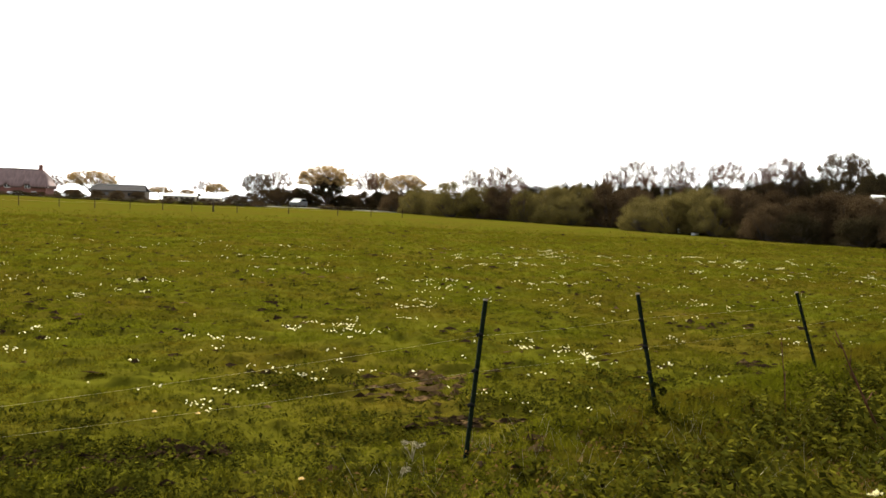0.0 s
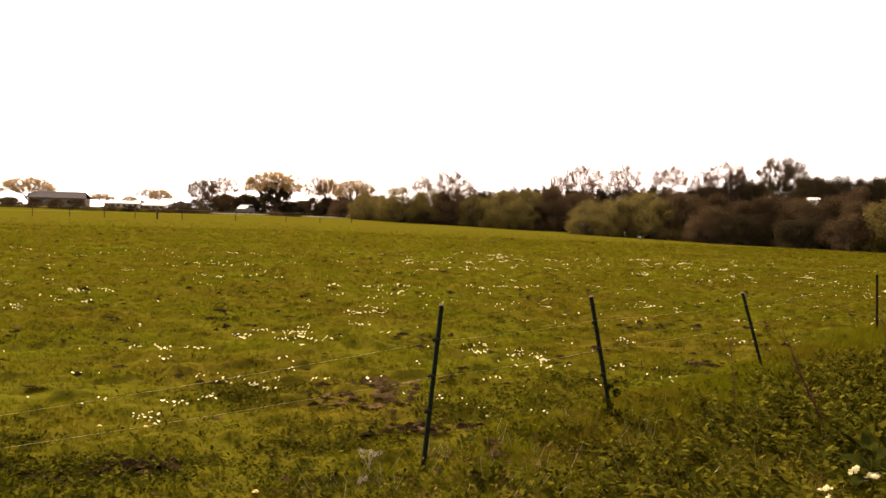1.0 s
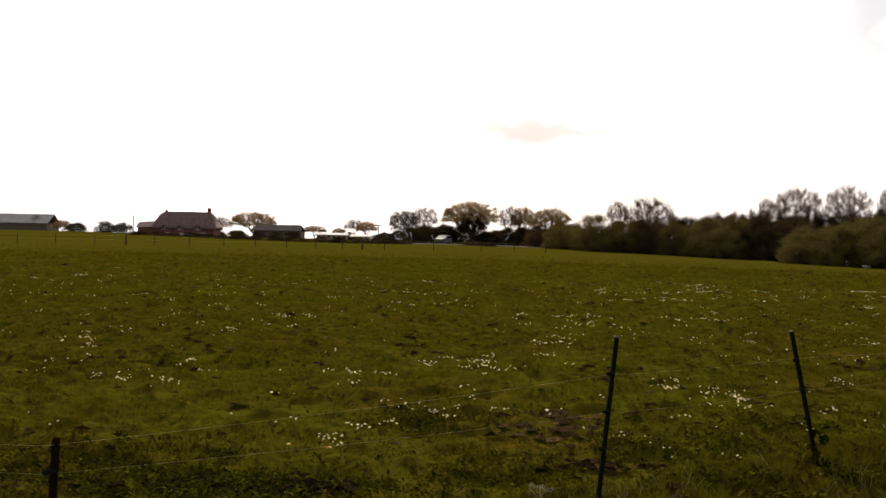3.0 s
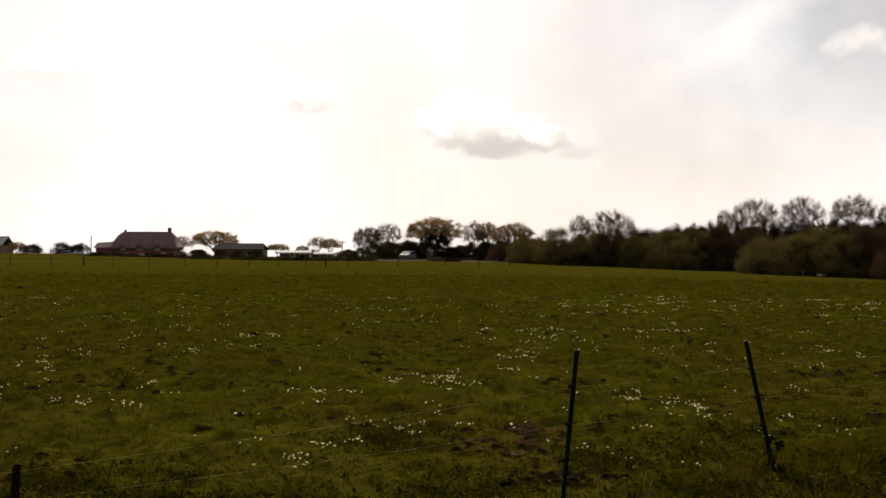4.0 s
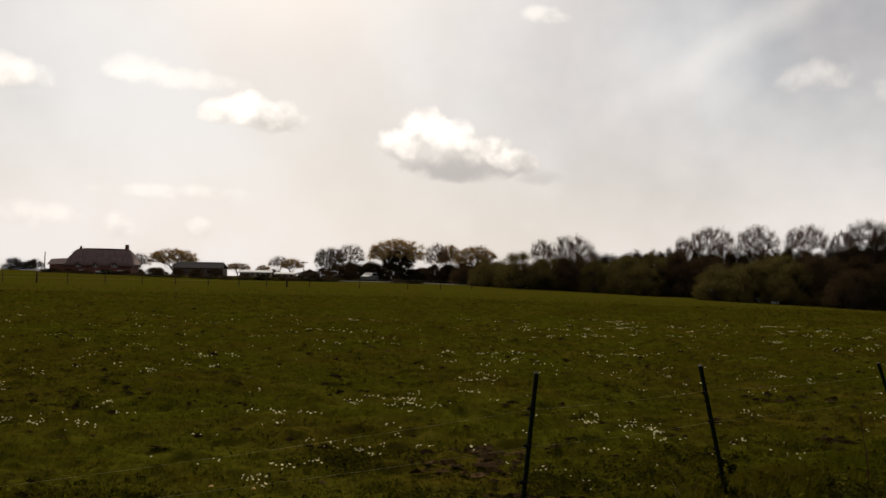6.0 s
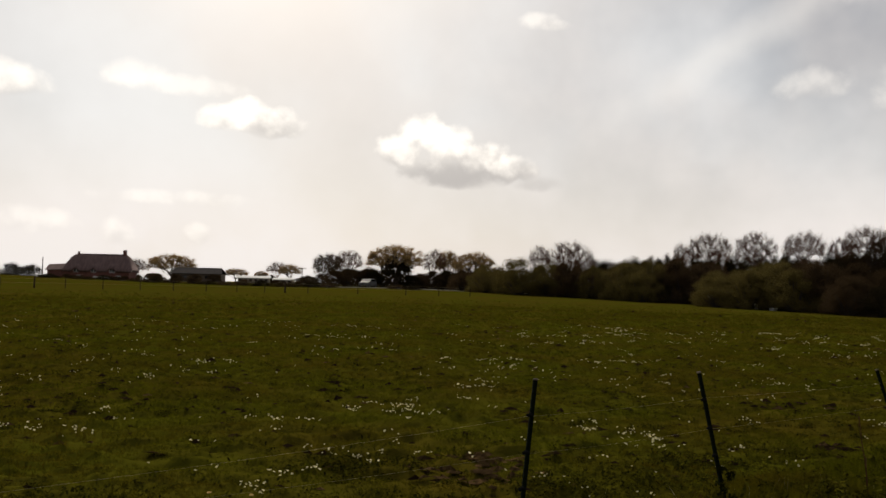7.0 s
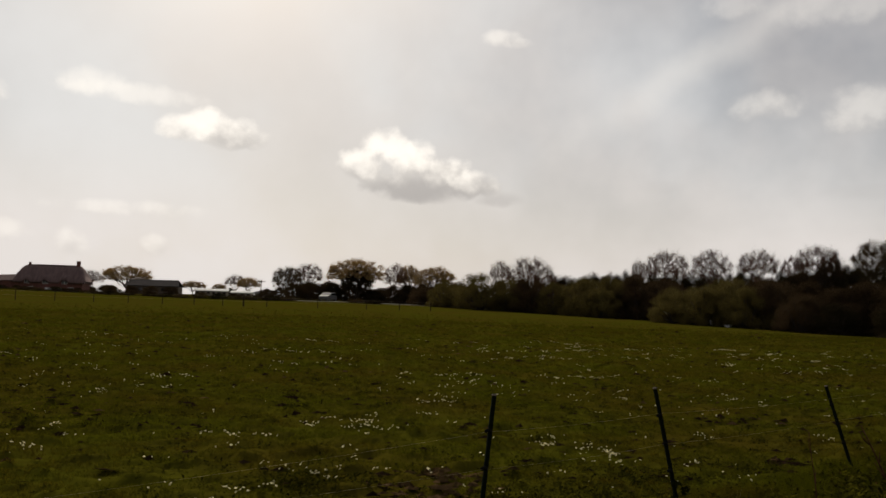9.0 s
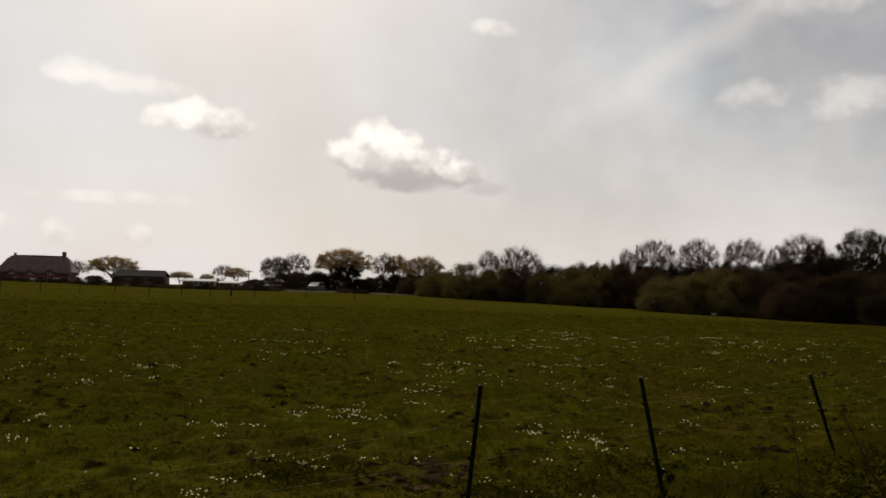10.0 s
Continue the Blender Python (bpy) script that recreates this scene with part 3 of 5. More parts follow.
HEDGE = [
    ("brown_b", 13.1, 127.0, 3.3, 5.2, "h"),
    ("willow_a", 15.9, 120.0, 3.8, 6.2, "h"),
    ("willow_b", 20.3, 114.0, 5.9, 7.8, "h"),
    ("willow_b", 24.3, 112.0, 5.2, 5.9, "h"),
    ("brown_b", 27.0, 110.0, 5.4, 7.0, "h"),
    ("willow_a", 29.5, 106.0, 5.0, 5.2, "h"),
    ("willow_b", 32.9, 103.0, 5.7, 6.6, "h"),
    ("willow_a", 36.6, 103.0, 6.2, 7.2, "h"),
    ("willow_a", 33.7, 99.0, 4.5, 5.4, "h"),
    ("brown_b", 39.2, 99.0, 6.4, 7.8, "h"),
    ("willow_b", 40.8, 92.0, 4.7, 4.9, "h"),
    ("brown_a", 43.2, 100.0, 6.3, 6.4, "h"),
    ("willow_a", 42.9, 88.0, 5.3, 7.2, "h"),
    ("willow_b", 45.7, 86.0, 6.0, 7.8, "h"),
    ("brown_b", 47.4, 84.0, 6.2, 8.5, "h"),
    ("willow_b", 38.7, 87.0, 3.9, 5.6, "h"),
    ("willow_a", 43.2, 84.0, 5.3, 7.6, "h"),
    ("willow_b", 44.2, 80.0, 4.9, 6.0, "h"),
    ("willow_a", 40.8, 84.0, 4.7, 6.1, "h"),
    ("brown_a", 47.6, 80.0, 6.1, 7.5, "h"),
    ("brown_b", 49.5, 76.0, 5.8, 6.6, "h"),
    ("brown_b", 46.0, 73.0, 4.3, 5.0, "h"),
    ("brown_a", 50.4, 72.0, 5.4, 5.8, "h"),
    ("dark_b", 47.2, 69.0, 3.3, 4.9, "h"),
    ("brown_b", 52.8, 71.0, 5.9, 6.5, "h"),
    ("brown_a", 53.2, 67.0, 5.5, 6.3, "h"),
    ("dark_a", 50.1, 64.0, 3.3, 5.3, "h"),
    ("brown_b", 54.9, 66.0, 5.7, 6.3, "h"),
    ("brown_a", 55.3, 62.0, 5.3, 6.1, "h"),
    ("brown_a", 51.8, 60.0, 3.7, 4.6, "h"),
    ("willow_a", 55.9, 58.0, 5.6, 7.7, "h"),
    ("willow_b", 54.5, 52.0, 5.4, 7.7, "h"),
    ("brown_b", 52.8, 46.0, 5.0, 7.7, "h"),
]
KIND_OF = {
    "pale": ("tree", "bare pale tree behind the field", "tree"), "oak": ("tree", "spreading oak in thin brownish young leaf", "tree"),
    "dark": ("shrub", "dark dense evergreen bush at the field edge", "shrub"), "bare": ("tree", "leafless tree with a fine twiggy crown", "tree"),
    "bush": ("shrub", "brown budding bush beside the field", "shrub"), "round": ("tree", "round-headed brown tree with dense twigs", "tree"),
    "ivy": ("tree", "large spreading oak with pale young leaf", "tree"), "ivycore": ("tree", "dark ivy-covered tree by the track", "tree"),
    "dark_t": ("tree", "oak with brownish leaf above the wood", "tree"), "darktree": ("tree", "large dark tree standing above the wood", "tree"),
    "willow": ("shrub", "olive-brown willow bush in young leaf", "shrub"),
    "belt": ("shrub", "dark woodland bush on the rise behind the hedge", "shrub"),
}
for key, x, y, h, w, what in TREES:
    name, label, category = KIND_OF[what]
    if key[:4] == "tall":
        h, w = h * 0.955, w * 0.86
    plant(key, x, y, h, w, name, label, category, "woodland behind the hedge" if what == "belt" else "")
for key, x, y, h, w, what in HEDGE:
    tone = {"w": "olive-green willow bush in young leaf, in the hedge", "b": "brown budding thorn bush in the hedge", "d": "dark bramble bush at the foot of the hedge"}[key[0]]
    plant(key, x, y, h, w * 1.15, "shrub", tone, "shrub", "hedge along the field", 0.1)
    plant("dark_a" if x % 1 > 0.5 else "brown_b", x + 2.6, y + 2.4, h * 0.85, w * 1.1, "shrub", "dark thicket bush within the hedge", "shrub", "hedge along the field", 0.1)


# ---- buildings ----
def at(x, y, turn=0.0, dz=0.0):
    return pose(x, y, ground_at(x, y) + dz, 0, 0, turn)


def cottage():
    """Thatched brick cottage, long side to the field, with a lower wing."""
    home = thing("cottage", at(-61.8, 172, 4), "red brick cottage with a grey rounded thatched roof", "house")
    wall = part("wall", boxed(-6.6, 6.6, 0, 6.5, -0.5, 3.0), M["brick"], home, "red brick wall")
    nu, nv = 28, 14

    def thatch(name, x0, x1, y0, y1, eave, rise, label):
        v, f = [], []
        for layer, drop in ((0, 0.0), (1, 0.4)):
            for i in range(nu + 1):
                u = i / nu
                ends = min(u, 1 - u) * (x1 - x0)
                hip = 1 - (1 - min(1, ends / 2.3)) ** 2.2
                for j in range(nv + 1):
                    w = j / nv
                    across = (1 - abs(2 * w - 1) ** 1.25)
                    z = eave + rise * min(across, 0.05 + hip) * (0.98 + 0.02 * math.sin(9 * u)) - drop
                    lift = 0.55 if j in (0, 1) and any(abs(u - c) < 0.045 for c in (0.2, 0.45, 0.72)) else 0
                    v.append((x0 + (x1 - x0) * u, y0 + (y1 - y0) * w, z + lift))
        row, n = nv + 1, (nu + 1) * (nv + 1)
        for i in range(nu):
            for j in range(nv):
                a = i * row + j
                f += [(a, a + row, a + row + 1, a + 1), (n + a + 1, n + a + row + 1, n + a + row, n + a)]
        for i in range(nu):
            for j in (0, nv):
                a = i * row + j
                f.append((a, n + a, n + a + row, a + row))
        for j in range(nv):
            for i in (0, nu):
                a = i * row + j
                f.append((a, a + 1, n + a + 1, n + a))
        return part(name, mesh_of(name, v, f, M["thatch"], True), None, home, label)

    base = ground_at(-61.8, 172)
    roof = thatch("roof", -7.1, 7.1, -0.5, 7.0, 2.75, 7.0 - base - 2.75, "grey thatch with rounded hips")
    part("ridge", rod("ridge", [(-4.8, 3.25, 6.86 - base), (0, 3.25, 6.9 - base), (4.6, 3.25, 6.88 - base)], [0.2] * 3, M["thatch"], 6), None, roof)
    part("chimney", boxed(4.5, 5.2, 2.9, 3.6, 3.5, 8.0 - base, bevel=0.04), M["brick"], home, "brick chimney stack")
    part("chimney", boxed(-5.0, -4.6, 3.0, 3.4, 3.5, 7.5 - base, bevel=0.03), M["brick"], home, "small brick chimney")
    wing = part("wing", boxed(-10.4, -6.62, 0.8, 5.4, -0.5, 2.7), M["brick"], home)
    bm = bmesh.new()
    prof = [(0.3, 2.6), (3.1, 3.9), (5.9, 2.6)]
    a = [bm.verts.new((-10.8, y, z)) for y, z in prof] + [bm.verts.new((-6.4, y, z + 0.3)) for y, z in prof]
    for q in ((0, 1, 4, 3), (1, 2, 5, 4), (0, 3, 5, 2), (0, 2, 1), (3, 4, 5)):
        bm.faces.new([a[k] for k in q])
    part("roof", bm, M["thatch"], wing)
    for x, z in ((-4.2, 2.75), (-0.7, 2.75), (3.1, 2.75), (-3.6, 1.2), (4.4, 1.2)):
        win = part("window", boxed(x - 0.55, x + 0.55, -0.07, 0.03, z - 0.5, z + 0.45), M["render"], home, "white-framed cottage window")
        for k in (-0.27, 0.27):
            part("pane", boxed(x + k - 0.21, x + k + 0.21, -0.10, -0.073, z - 0.42, z + 0.37), M["window"], win)
    part("lean_to", boxed(-0.3, 2.6, -1.6, -0.08, -0.5, 1.45, bevel=0.05), M["render"], home, "low white lean-to")


def shed(name, x, y, turn, length, depth, eave, rise, wall_mat, roof_mat, label, category, bays=0, hip=0.0):
    """A low pitched-roof building, its long side to the field."""
    ob = thing(name, at(x, y, turn), label, category)
    half = length / 2
    part("wall", boxed(-half, half, 0, depth, -0.6, eave), M[wall_mat], ob)
    bm = bmesh.new()
    o, t = 0.35, 0.14
    pts = []
    for dz in (0, t):
        pts += [bm.verts.new(p) for p in ((-half - o, -o, eave - 0.1 + dz), (half + o, -o, eave - 0.1 + dz), (half + o - hip, depth / 2, eave + rise + dz),
                                          (-half - o + hip, depth / 2, eave + rise + dz), (half + o, depth + o, eave - 0.1 + dz), (-half - o, depth + o, eave - 0.1 + dz))]
    for q in ((6, 7, 8, 9), (9, 8, 10, 11), (3, 2, 1, 0), (5, 4, 2, 3), (0, 1, 7, 6), (4, 5, 11, 10), (1, 2, 8, 7), (2, 4, 10, 8), (5, 3, 9, 11), (3, 0, 6, 9)):
        bm.faces.new([pts[k] for k in q])
    part("roof", bm, M[roof_mat], ob)
    for k in range(bays):
        cx = -half + (k + 0.5) * length / bays
        w = min(0.9, length / bays * 0.3)
        win = part("window", boxed(cx - w, cx + w, -0.05, 0.02, eave * 0.42, eave * 0.82), M["weather"], ob)
        part("pane", boxed(cx - w + 0.08, cx + w - 0.08, -0.075, -0.053, eave * 0.42 + 0.07, eave * 0.82 - 0.07), M["window"], win)
    return ob


cottage()
B = ground_at(-44, 190)
shed("barn", -44.6, 188, 3, 11.6, 7, 3.3 - B, 1.4, "weather", "slate", "dark slate-roofed timber barn", "barn", 2, 0.8)
shed("barn", -118, 205, 6, 14, 8, 4.2 - ground_at(-118, 205), 2.4, "weather", "sheet", "grey sheet-roofed farm barn", "barn")
shed("stable_block", -31.5, 190, 2, 7.4, 3.2, 2.55 - ground_at(-31.5, 190), 0.4, "cream", "render", "low cream stable block with a white roof", "stable", 6)
shed("stable_block", -24.6, 192, -3, 4.6, 3.0, 2.3 - ground_at(-24.6, 192), 0.35, "cream", "render", "low cream stable block with a white roof", "stable", 3)
shed("stable_block", -18.6, 186, -4, 4.4, 3.0, 2.1 - ground_at(-18.6, 186), 0.5, "cream", "sheet", "small cream shed with a pale roof", "shed", 2)
shed("farmhouse", 103.0, 128, -30, 1.5, 2.2, 5.2, 0.35, "render", "render", "pale house half hidden among woodland bushes", "house", 3)


def pole(x, y, top, label, bar=True):
    ob = thing("utility_pole", at(x, y), label, "pole", "poles over the fields")
    h = top - ground_at(x, y)
    part("shaft", rod("shaft", [(0, 0, -0.4), (0, 0, h * 0.5), (0, 0, h)], [0.14, 0.12, 0.10], M["fence"]), None, ob)
    if bar:
        part("crossarm", boxed(-0.9, 0.9, -0.08, 0.08, h - 0.55, h - 0.4), M["fence"], ob)
        for x2 in (-0.75, 0.75):
            part("insulator", rod("insulator", [(x2, 0, h - 0.4), (x2, 0, h - 0.22)], [0.05, 0.03], M["plastic"], 6), None, ob)


pole(-18.8, 180, 5.4, "timber utility pole beyond the farm sheds")
pole(-76.6, 180, ground_at(-76.6, 180) + 5.5, "thin timber utility pole beside the cottage", False)
pole(131, 160, 15.0, "timber utility pole above the wooded rise")
pole(138, 160, 15.4, "timber utility pole above the wooded rise")


def car(x, y, turn):
    ob = thing("car", at(x, y, turn), "silver hatchback parked beside the farm track", "car")
    bm = bmesh.new()
    prof = [(-2.05, 0.35), (-2.1, 0.8), (-1.95, 0.95), (-1.1, 1.05), (-0.4, 1.5), (1.1, 1.52), (1.85, 1.0), (2.05, 0.9), (2.08, 0.35)]
    rows = []
    for yy, k in ((-0.85, 0.0), (-0.72, 1.0), (0.72, 1.0), (0.85, 0.0)):
        rows.append([bm.verts.new((px, yy, pz + (0.04 * k if pz > 1.2 else 0))) for px, pz in prof])
    for a, b in zip(rows, rows[1:]):
        for i in range(len(prof)):
            j = (i + 1) % len(prof)
            bm.faces.new((a[i], a[j], b[j], b[i]))
    bm.faces.new(rows[0][::-1]), bm.faces.new(rows[-1])
    bmesh.ops.recalc_face_normals(bm, faces=bm.faces)
    body = part("body", bm, M["carpaint"], ob)
    for yy in (-0.862, 0.852):
        bm = bmesh.new()
        lo = [bm.verts.new((px, yy, pz)) for px, pz in ((-0.95, 1.06), (-0.38, 1.42), (1.05, 1.44), (1.6, 1.06))]
        hi = [bm.verts.new((v.co.x, yy + 0.01, v.co.z)) for v in lo]
        bm.faces.new(lo), bm.faces.new(hi[::-1])
        for i in range(4):
            bm.faces.new((lo[i], lo[(i + 1) % 4], hi[(i + 1) % 4], hi[i]))
        part("side_window", bm, M["window"], ob)
    for px in (-1.3, 1.3):
        for yy in (-0.8, 0.8):
            bm = bmesh.new()
            bmesh.ops.create_cone(bm, cap_ends=True, segments=16, radius1=0.31, radius2=0.31, depth=0.2, matrix=Matrix.Translation((px, yy, 0.31)) @ Matrix.Rotation(radians(90), 4, "X"))
            wheel = part("wheel", bm, M["tyre"], ob)
            bm = bmesh.new()
            bmesh.ops.create_cone(bm, cap_ends=True, segments=12, radius1=0.19, radius2=0.17, depth=0.23, matrix=Matrix.Translation((px, yy, 0.31)) @ Matrix.Rotation(radians(90), 4, "X"))
            part("rim", bm, M["sheet"], wheel)


car(-2.8, 139, 68)


def track():
    """Pale farm track at the far edge of the field."""
    v, f = [], []
    n = 60
    for i in range(n + 1):
        x = -12 + 42 * i / n
        y = 124.5 - 0.012 * (x - 5) ** 2 * (1 if x > 5 else 0.2)
        for dy in (-0.9, 0.9):
            v.append((x, y + dy, ground_at(x, y + dy) + 0.07))
    for i in range(n):
        f.append((2 * i, 2 * i + 2, 2 * i + 3, 2 * i + 1))
    m = len(v)
    v += [(a, b, c - 0.3) for a, b, c in v]
    f += [(2 * i, 2 * i + m, 2 * i + 2 + m, 2 * i + 2) for i in range(n)]
    tagged(new("farm_track", mesh_of("farm_track", v, f, M["gravel"])), "pale gravel farm track along the field edge", "track", kind="structure")


track()
# low hedge bank along the far edge
for i in range(22):
    x = -50 + 2.6 * i
    if -6 < x < 0.5:
        continue
    plant("brown_b" if i % 3 else "dark_b", x, 119 + _turn.random() * 2, 0.7 + 0.3 * _turn.random() + (0.2 if -24 < x < -8 else 0), 3.6, "shrub", "low clipped brown hedge bush at the field edge", "shrub", "low hedge at the far edge", 0.15)
for x, y, h in ((-50.5, 176, 2.6), (-46.5, 178, 2.2), (-42.5, 178, 2.4), (-38.5, 180, 2.2), (-53, 180, 2.8)):
    b = ground_at(x, y)
    plant("brown_a", x, y, 2.6 + h * 0.3 - b, 4.0, "shrub", "greyish brown bush before the barn", "shrub", "bushes before the barn")
plant("blossom", 38.6, 88.5, 1.9, 1.3, "shrub", "white-blossomed thorn bush in the hedge", "shrub")


def trough(x, y, turn, s):
    ob = thing("water_trough", at(x, y, turn), "white plastic water trough at the hedge foot", "trough")
    bm = boxed(-0.75 * s, 0.75 * s, -0.3, 0.3, -0.1, 0.25, bevel=0.04)
    part("tub", bm, M["plaster_tub"], ob)
    for k in (-0.303, 0.303):
        part("rim", boxed(-0.78 * s, 0.78 * s, k - 0.03, k + 0.03, 0.20, 0.27), M["plaster_tub"], ob)


trough(42.6, 81.5, 30, 0.42)
plant("blossom", 41.0, 82.3, 0.8, 0.5, "shrub", "small white-flowering shrub at the hedge foot", "shrub")


# ---- paddock fence far off ----
def far_fence():
    line = (-58.5, -54, -49.5, -45.2, -40.8, -37.3, -34.1, -30.2, -26.3, -22.8, -19.3, -16.0, -13.0, -10.8, -8.3, -2.8)
    spots = [(x, 86 + 0.02 * (x + 30)) for x in line] + [(2.6, 88), (6.5, 90), (10.5, 93)]
    shaft = rod("post", [(0, 0, -0.3), (0, 0, 0.6), (0.01, 0, 1.12), (0.01, 0, 1.16)], [0.045, 0.043, 0.041, 0.025], M["fence"], 7)
    for i, (x, y) in enumerate(spots):
        big = x in (-37.3, -10.8)
        ob = thing("fence_post", at(x, y) @ Matrix.Diagonal((2.1, 2.1, 1.12, 1)) if big else at(x, y), "thick dark timber fence post in the pasture" if big else "thin grey timber fence post in the pasture", "fence post", "paddock fence")
        part("shaft", shaft, None, ob)
    spots.sort()
    for h in (0.55, 1.0):
        pts = [(x, y, ground_at(x, y) + h) for x, y in spots]
        tagged(new("fence_wire", rod("fence_wire", pts, [0.006] * len(pts), M["tape"], 4)), "thin pale wire strung along the paddock fence", "wire", "paddock fence")


far_fence()


# ---- near electric fence ----
def stake(foot, tip, size, mat, label, ties):
    """A square stake that leans, with a chamfered top and clips for the wire."""
    foot, tip = Vector(foot), Vector(tip)
    ob = thing("fence_stake", Matrix.Translation(foot), label, "fence post", "near fence")
    d = tip - foot
    q = d.normalized()
    v, f = [], []
    tube_lists(v, f, [q * -0.25, d * 0.5, d * 0.985, d], [size * 0.7, size * 0.69, size * 0.68, size * 0.5], 4)
    part("shaft", mesh_of("shaft", v, f, mat), None, ob)
    if mat == M["post"]:
        part("cap", rod("cap", [d - q * 0.010, d - q * 0.002, d + q * 0.004], [size * 0.70, size * 0.72, size * 0.5], M["weather"], 4), None, ob, "small pale worn cap")
    for t in ties:
        c = d * t
        clip = part("insulator", rod("insulator", [c + Vector((-0.035, -0.02, 0)), c + Vector((-0.012, -0.012, 0.01)), c + Vector((0.01, -0.01, 0))], [0.012, 0.014, 0.010], M["plastic"], 6), None, ob)
        part("nail", rod("nail", [c + Vector((-0.02, -0.03, 0)), c + Vector((-0.02, -0.012, 0))], [0.004, 0.004], M["plastic"], 5), None, clip)
    return ob


def near_fence():
    G = ground_at
    spec = [((-1.56, 3.02), (-1.52, 3.02, 0.832), 0.024, "brown_post", "dark weathered timber fence stake in short grass"),
            ((0.955, 4.70), (1.074, 4.80, 1.078), 0.027, "post", "dark green painted fence stake leaning in the grass"),
            ((2.89, 6.0), (2.687, 6.05, 1.003), 0.028, "post", "dark green painted fence stake leaning among weeds"),
            ((6.17, 8.45), (5.885, 8.55, 0.79), 0.029, "post", "dark fence stake leaning in long grass"),
            ((10.68, 11.5), (10.62, 11.5, 0.82), 0.03, "brown_post", "thin brown fence stake in long grass")]
    posts, stakes = [], []
    for (x, y), tip, size, mat, label in spec:
        foot = (x, y, G(x, y))
        stakes.append(stake(foot, tip, size, M[mat], label, (0.84,) if mat == "brown_post" else (0.35, 0.56, 0.78)))
        posts.append((Vector(foot), Vector(tip)))
        if x == 2.89:
            rng = np.random.default_rng(3)
            up = (Vector(tip) - Vector(foot)) * 0.3
            c = np.array([np.array(up) * k + rng.normal(size=3) * 0.018 + np.array([0.02 * k, -0.03, 0.0]) for k in (0.1, 0.3, 0.5, 0.7, 0.9)])
            part("creeper", mesh_np("creeper", leaf_cloud(rng, c, np.full(5, 0.04), 130, 0.02), 4, M["dockleaf"]), None, stakes[-1], "dark withered creeper round the foot")
    start = (Vector((-5.0, 3.3, 0.0)), Vector((-5.0, 3.3, 0.86)))
    ob = stake((-5.0, 3.3, G(-5.0, 3.3)), (-5.0, 3.3, 0.86), 0.02, M["brown_post"], "dark weathered timber fence stake in short grass", (0.52, 0.93))
    line = [start] + posts
    for hi in ((0.96, 0.97, 0.78, 0.8, 0.85, 0.85), (0.83, 0.84, 0.56, 0.56, 0.6, 0.6)):
        pts = []
        for i, ((f0, t0), (f1, t1)) in enumerate(zip(line, line[1:])):
            a, b = f0.lerp(t0, hi[i]), f1.lerp(t1, hi[i + 1])
            for k in range(8):
                w = k / 8
                pts.append(a.lerp(b, w) + Vector((-0.03, -0.03, -0.06 * w * (1 - w))))
        tagged(new("electric_string", rod("electric_string", pts, [0.00055] * len(pts), M["tape"], 5)), "pale twisted electric fence string between the stakes", "wire", "near fence")


near_fence()


# ---- grass, weeds and flowers ----
def tufts(rng, x, y, blades, height, lean, width):
    """Triangular blades in tufts at x, y."""
    n = len(x)
    bx, by = np.repeat(x, blades), np.repeat(y, blades)
    h = np.repeat(height, blades) * (0.5 + 0.8 * rng.random(n * blades))
    bx = bx + rng.normal(size=len(bx)) * np.repeat(height, blades) * 0.45
    by = by + rng.normal(size=len(bx)) * np.repeat(height, blades) * 0.45
    z = land(bx, by)
    w = rng.random(len(bx)) * 2 * np.pi
    l = lean * (0.3 + rng.random(len(bx))) * h
    t = rng.random(len(bx)) * 2 * np.pi
    wd = np.repeat(width, blades) * (0.6 + 0.8 * rng.random(len(bx)))
    ox, oy = np.cos(t) * wd, np.sin(t) * wd
    a = np.stack([bx - ox, by - oy, z - 0.01], -1)
    b = np.stack([bx + ox, by + oy, z - 0.01], -1)
    c = np.stack([bx + np.cos(w) * l, by + np.sin(w) * l, z + h], -1)
    return np.stack([a, b, c], 1)


def wedge(rng, n, d0, d1, power=1.0):
    """Random places in the wedge of the field before the camera."""
    d = d0 + (d1 - d0) * rng.random(n) ** power
    return d * (-0.75 + 1.95 * rng.random(n)), d


FENCE_RUN = np.array([[-5.0, 3.3], [-1.56, 3.02], [0.985, 4.9], [2.9, 6.05], [6.17, 8.55], [10.68, 11.5], [20, 18]])


def verge(x, y):
    """How far, in metres, a place lies on the camera's side of the near fence."""
    return np.interp(x, FENCE_RUN[:, 0], FENCE_RUN[:, 1]) - y


def patchy(x, y):
    return 0.5 + 0.5 * np.sin(0.9 * x + 1.3 * np.sin(0.7 * y)) * np.sin(1.1 * y + 1.7 * np.sin(0.5 * x))


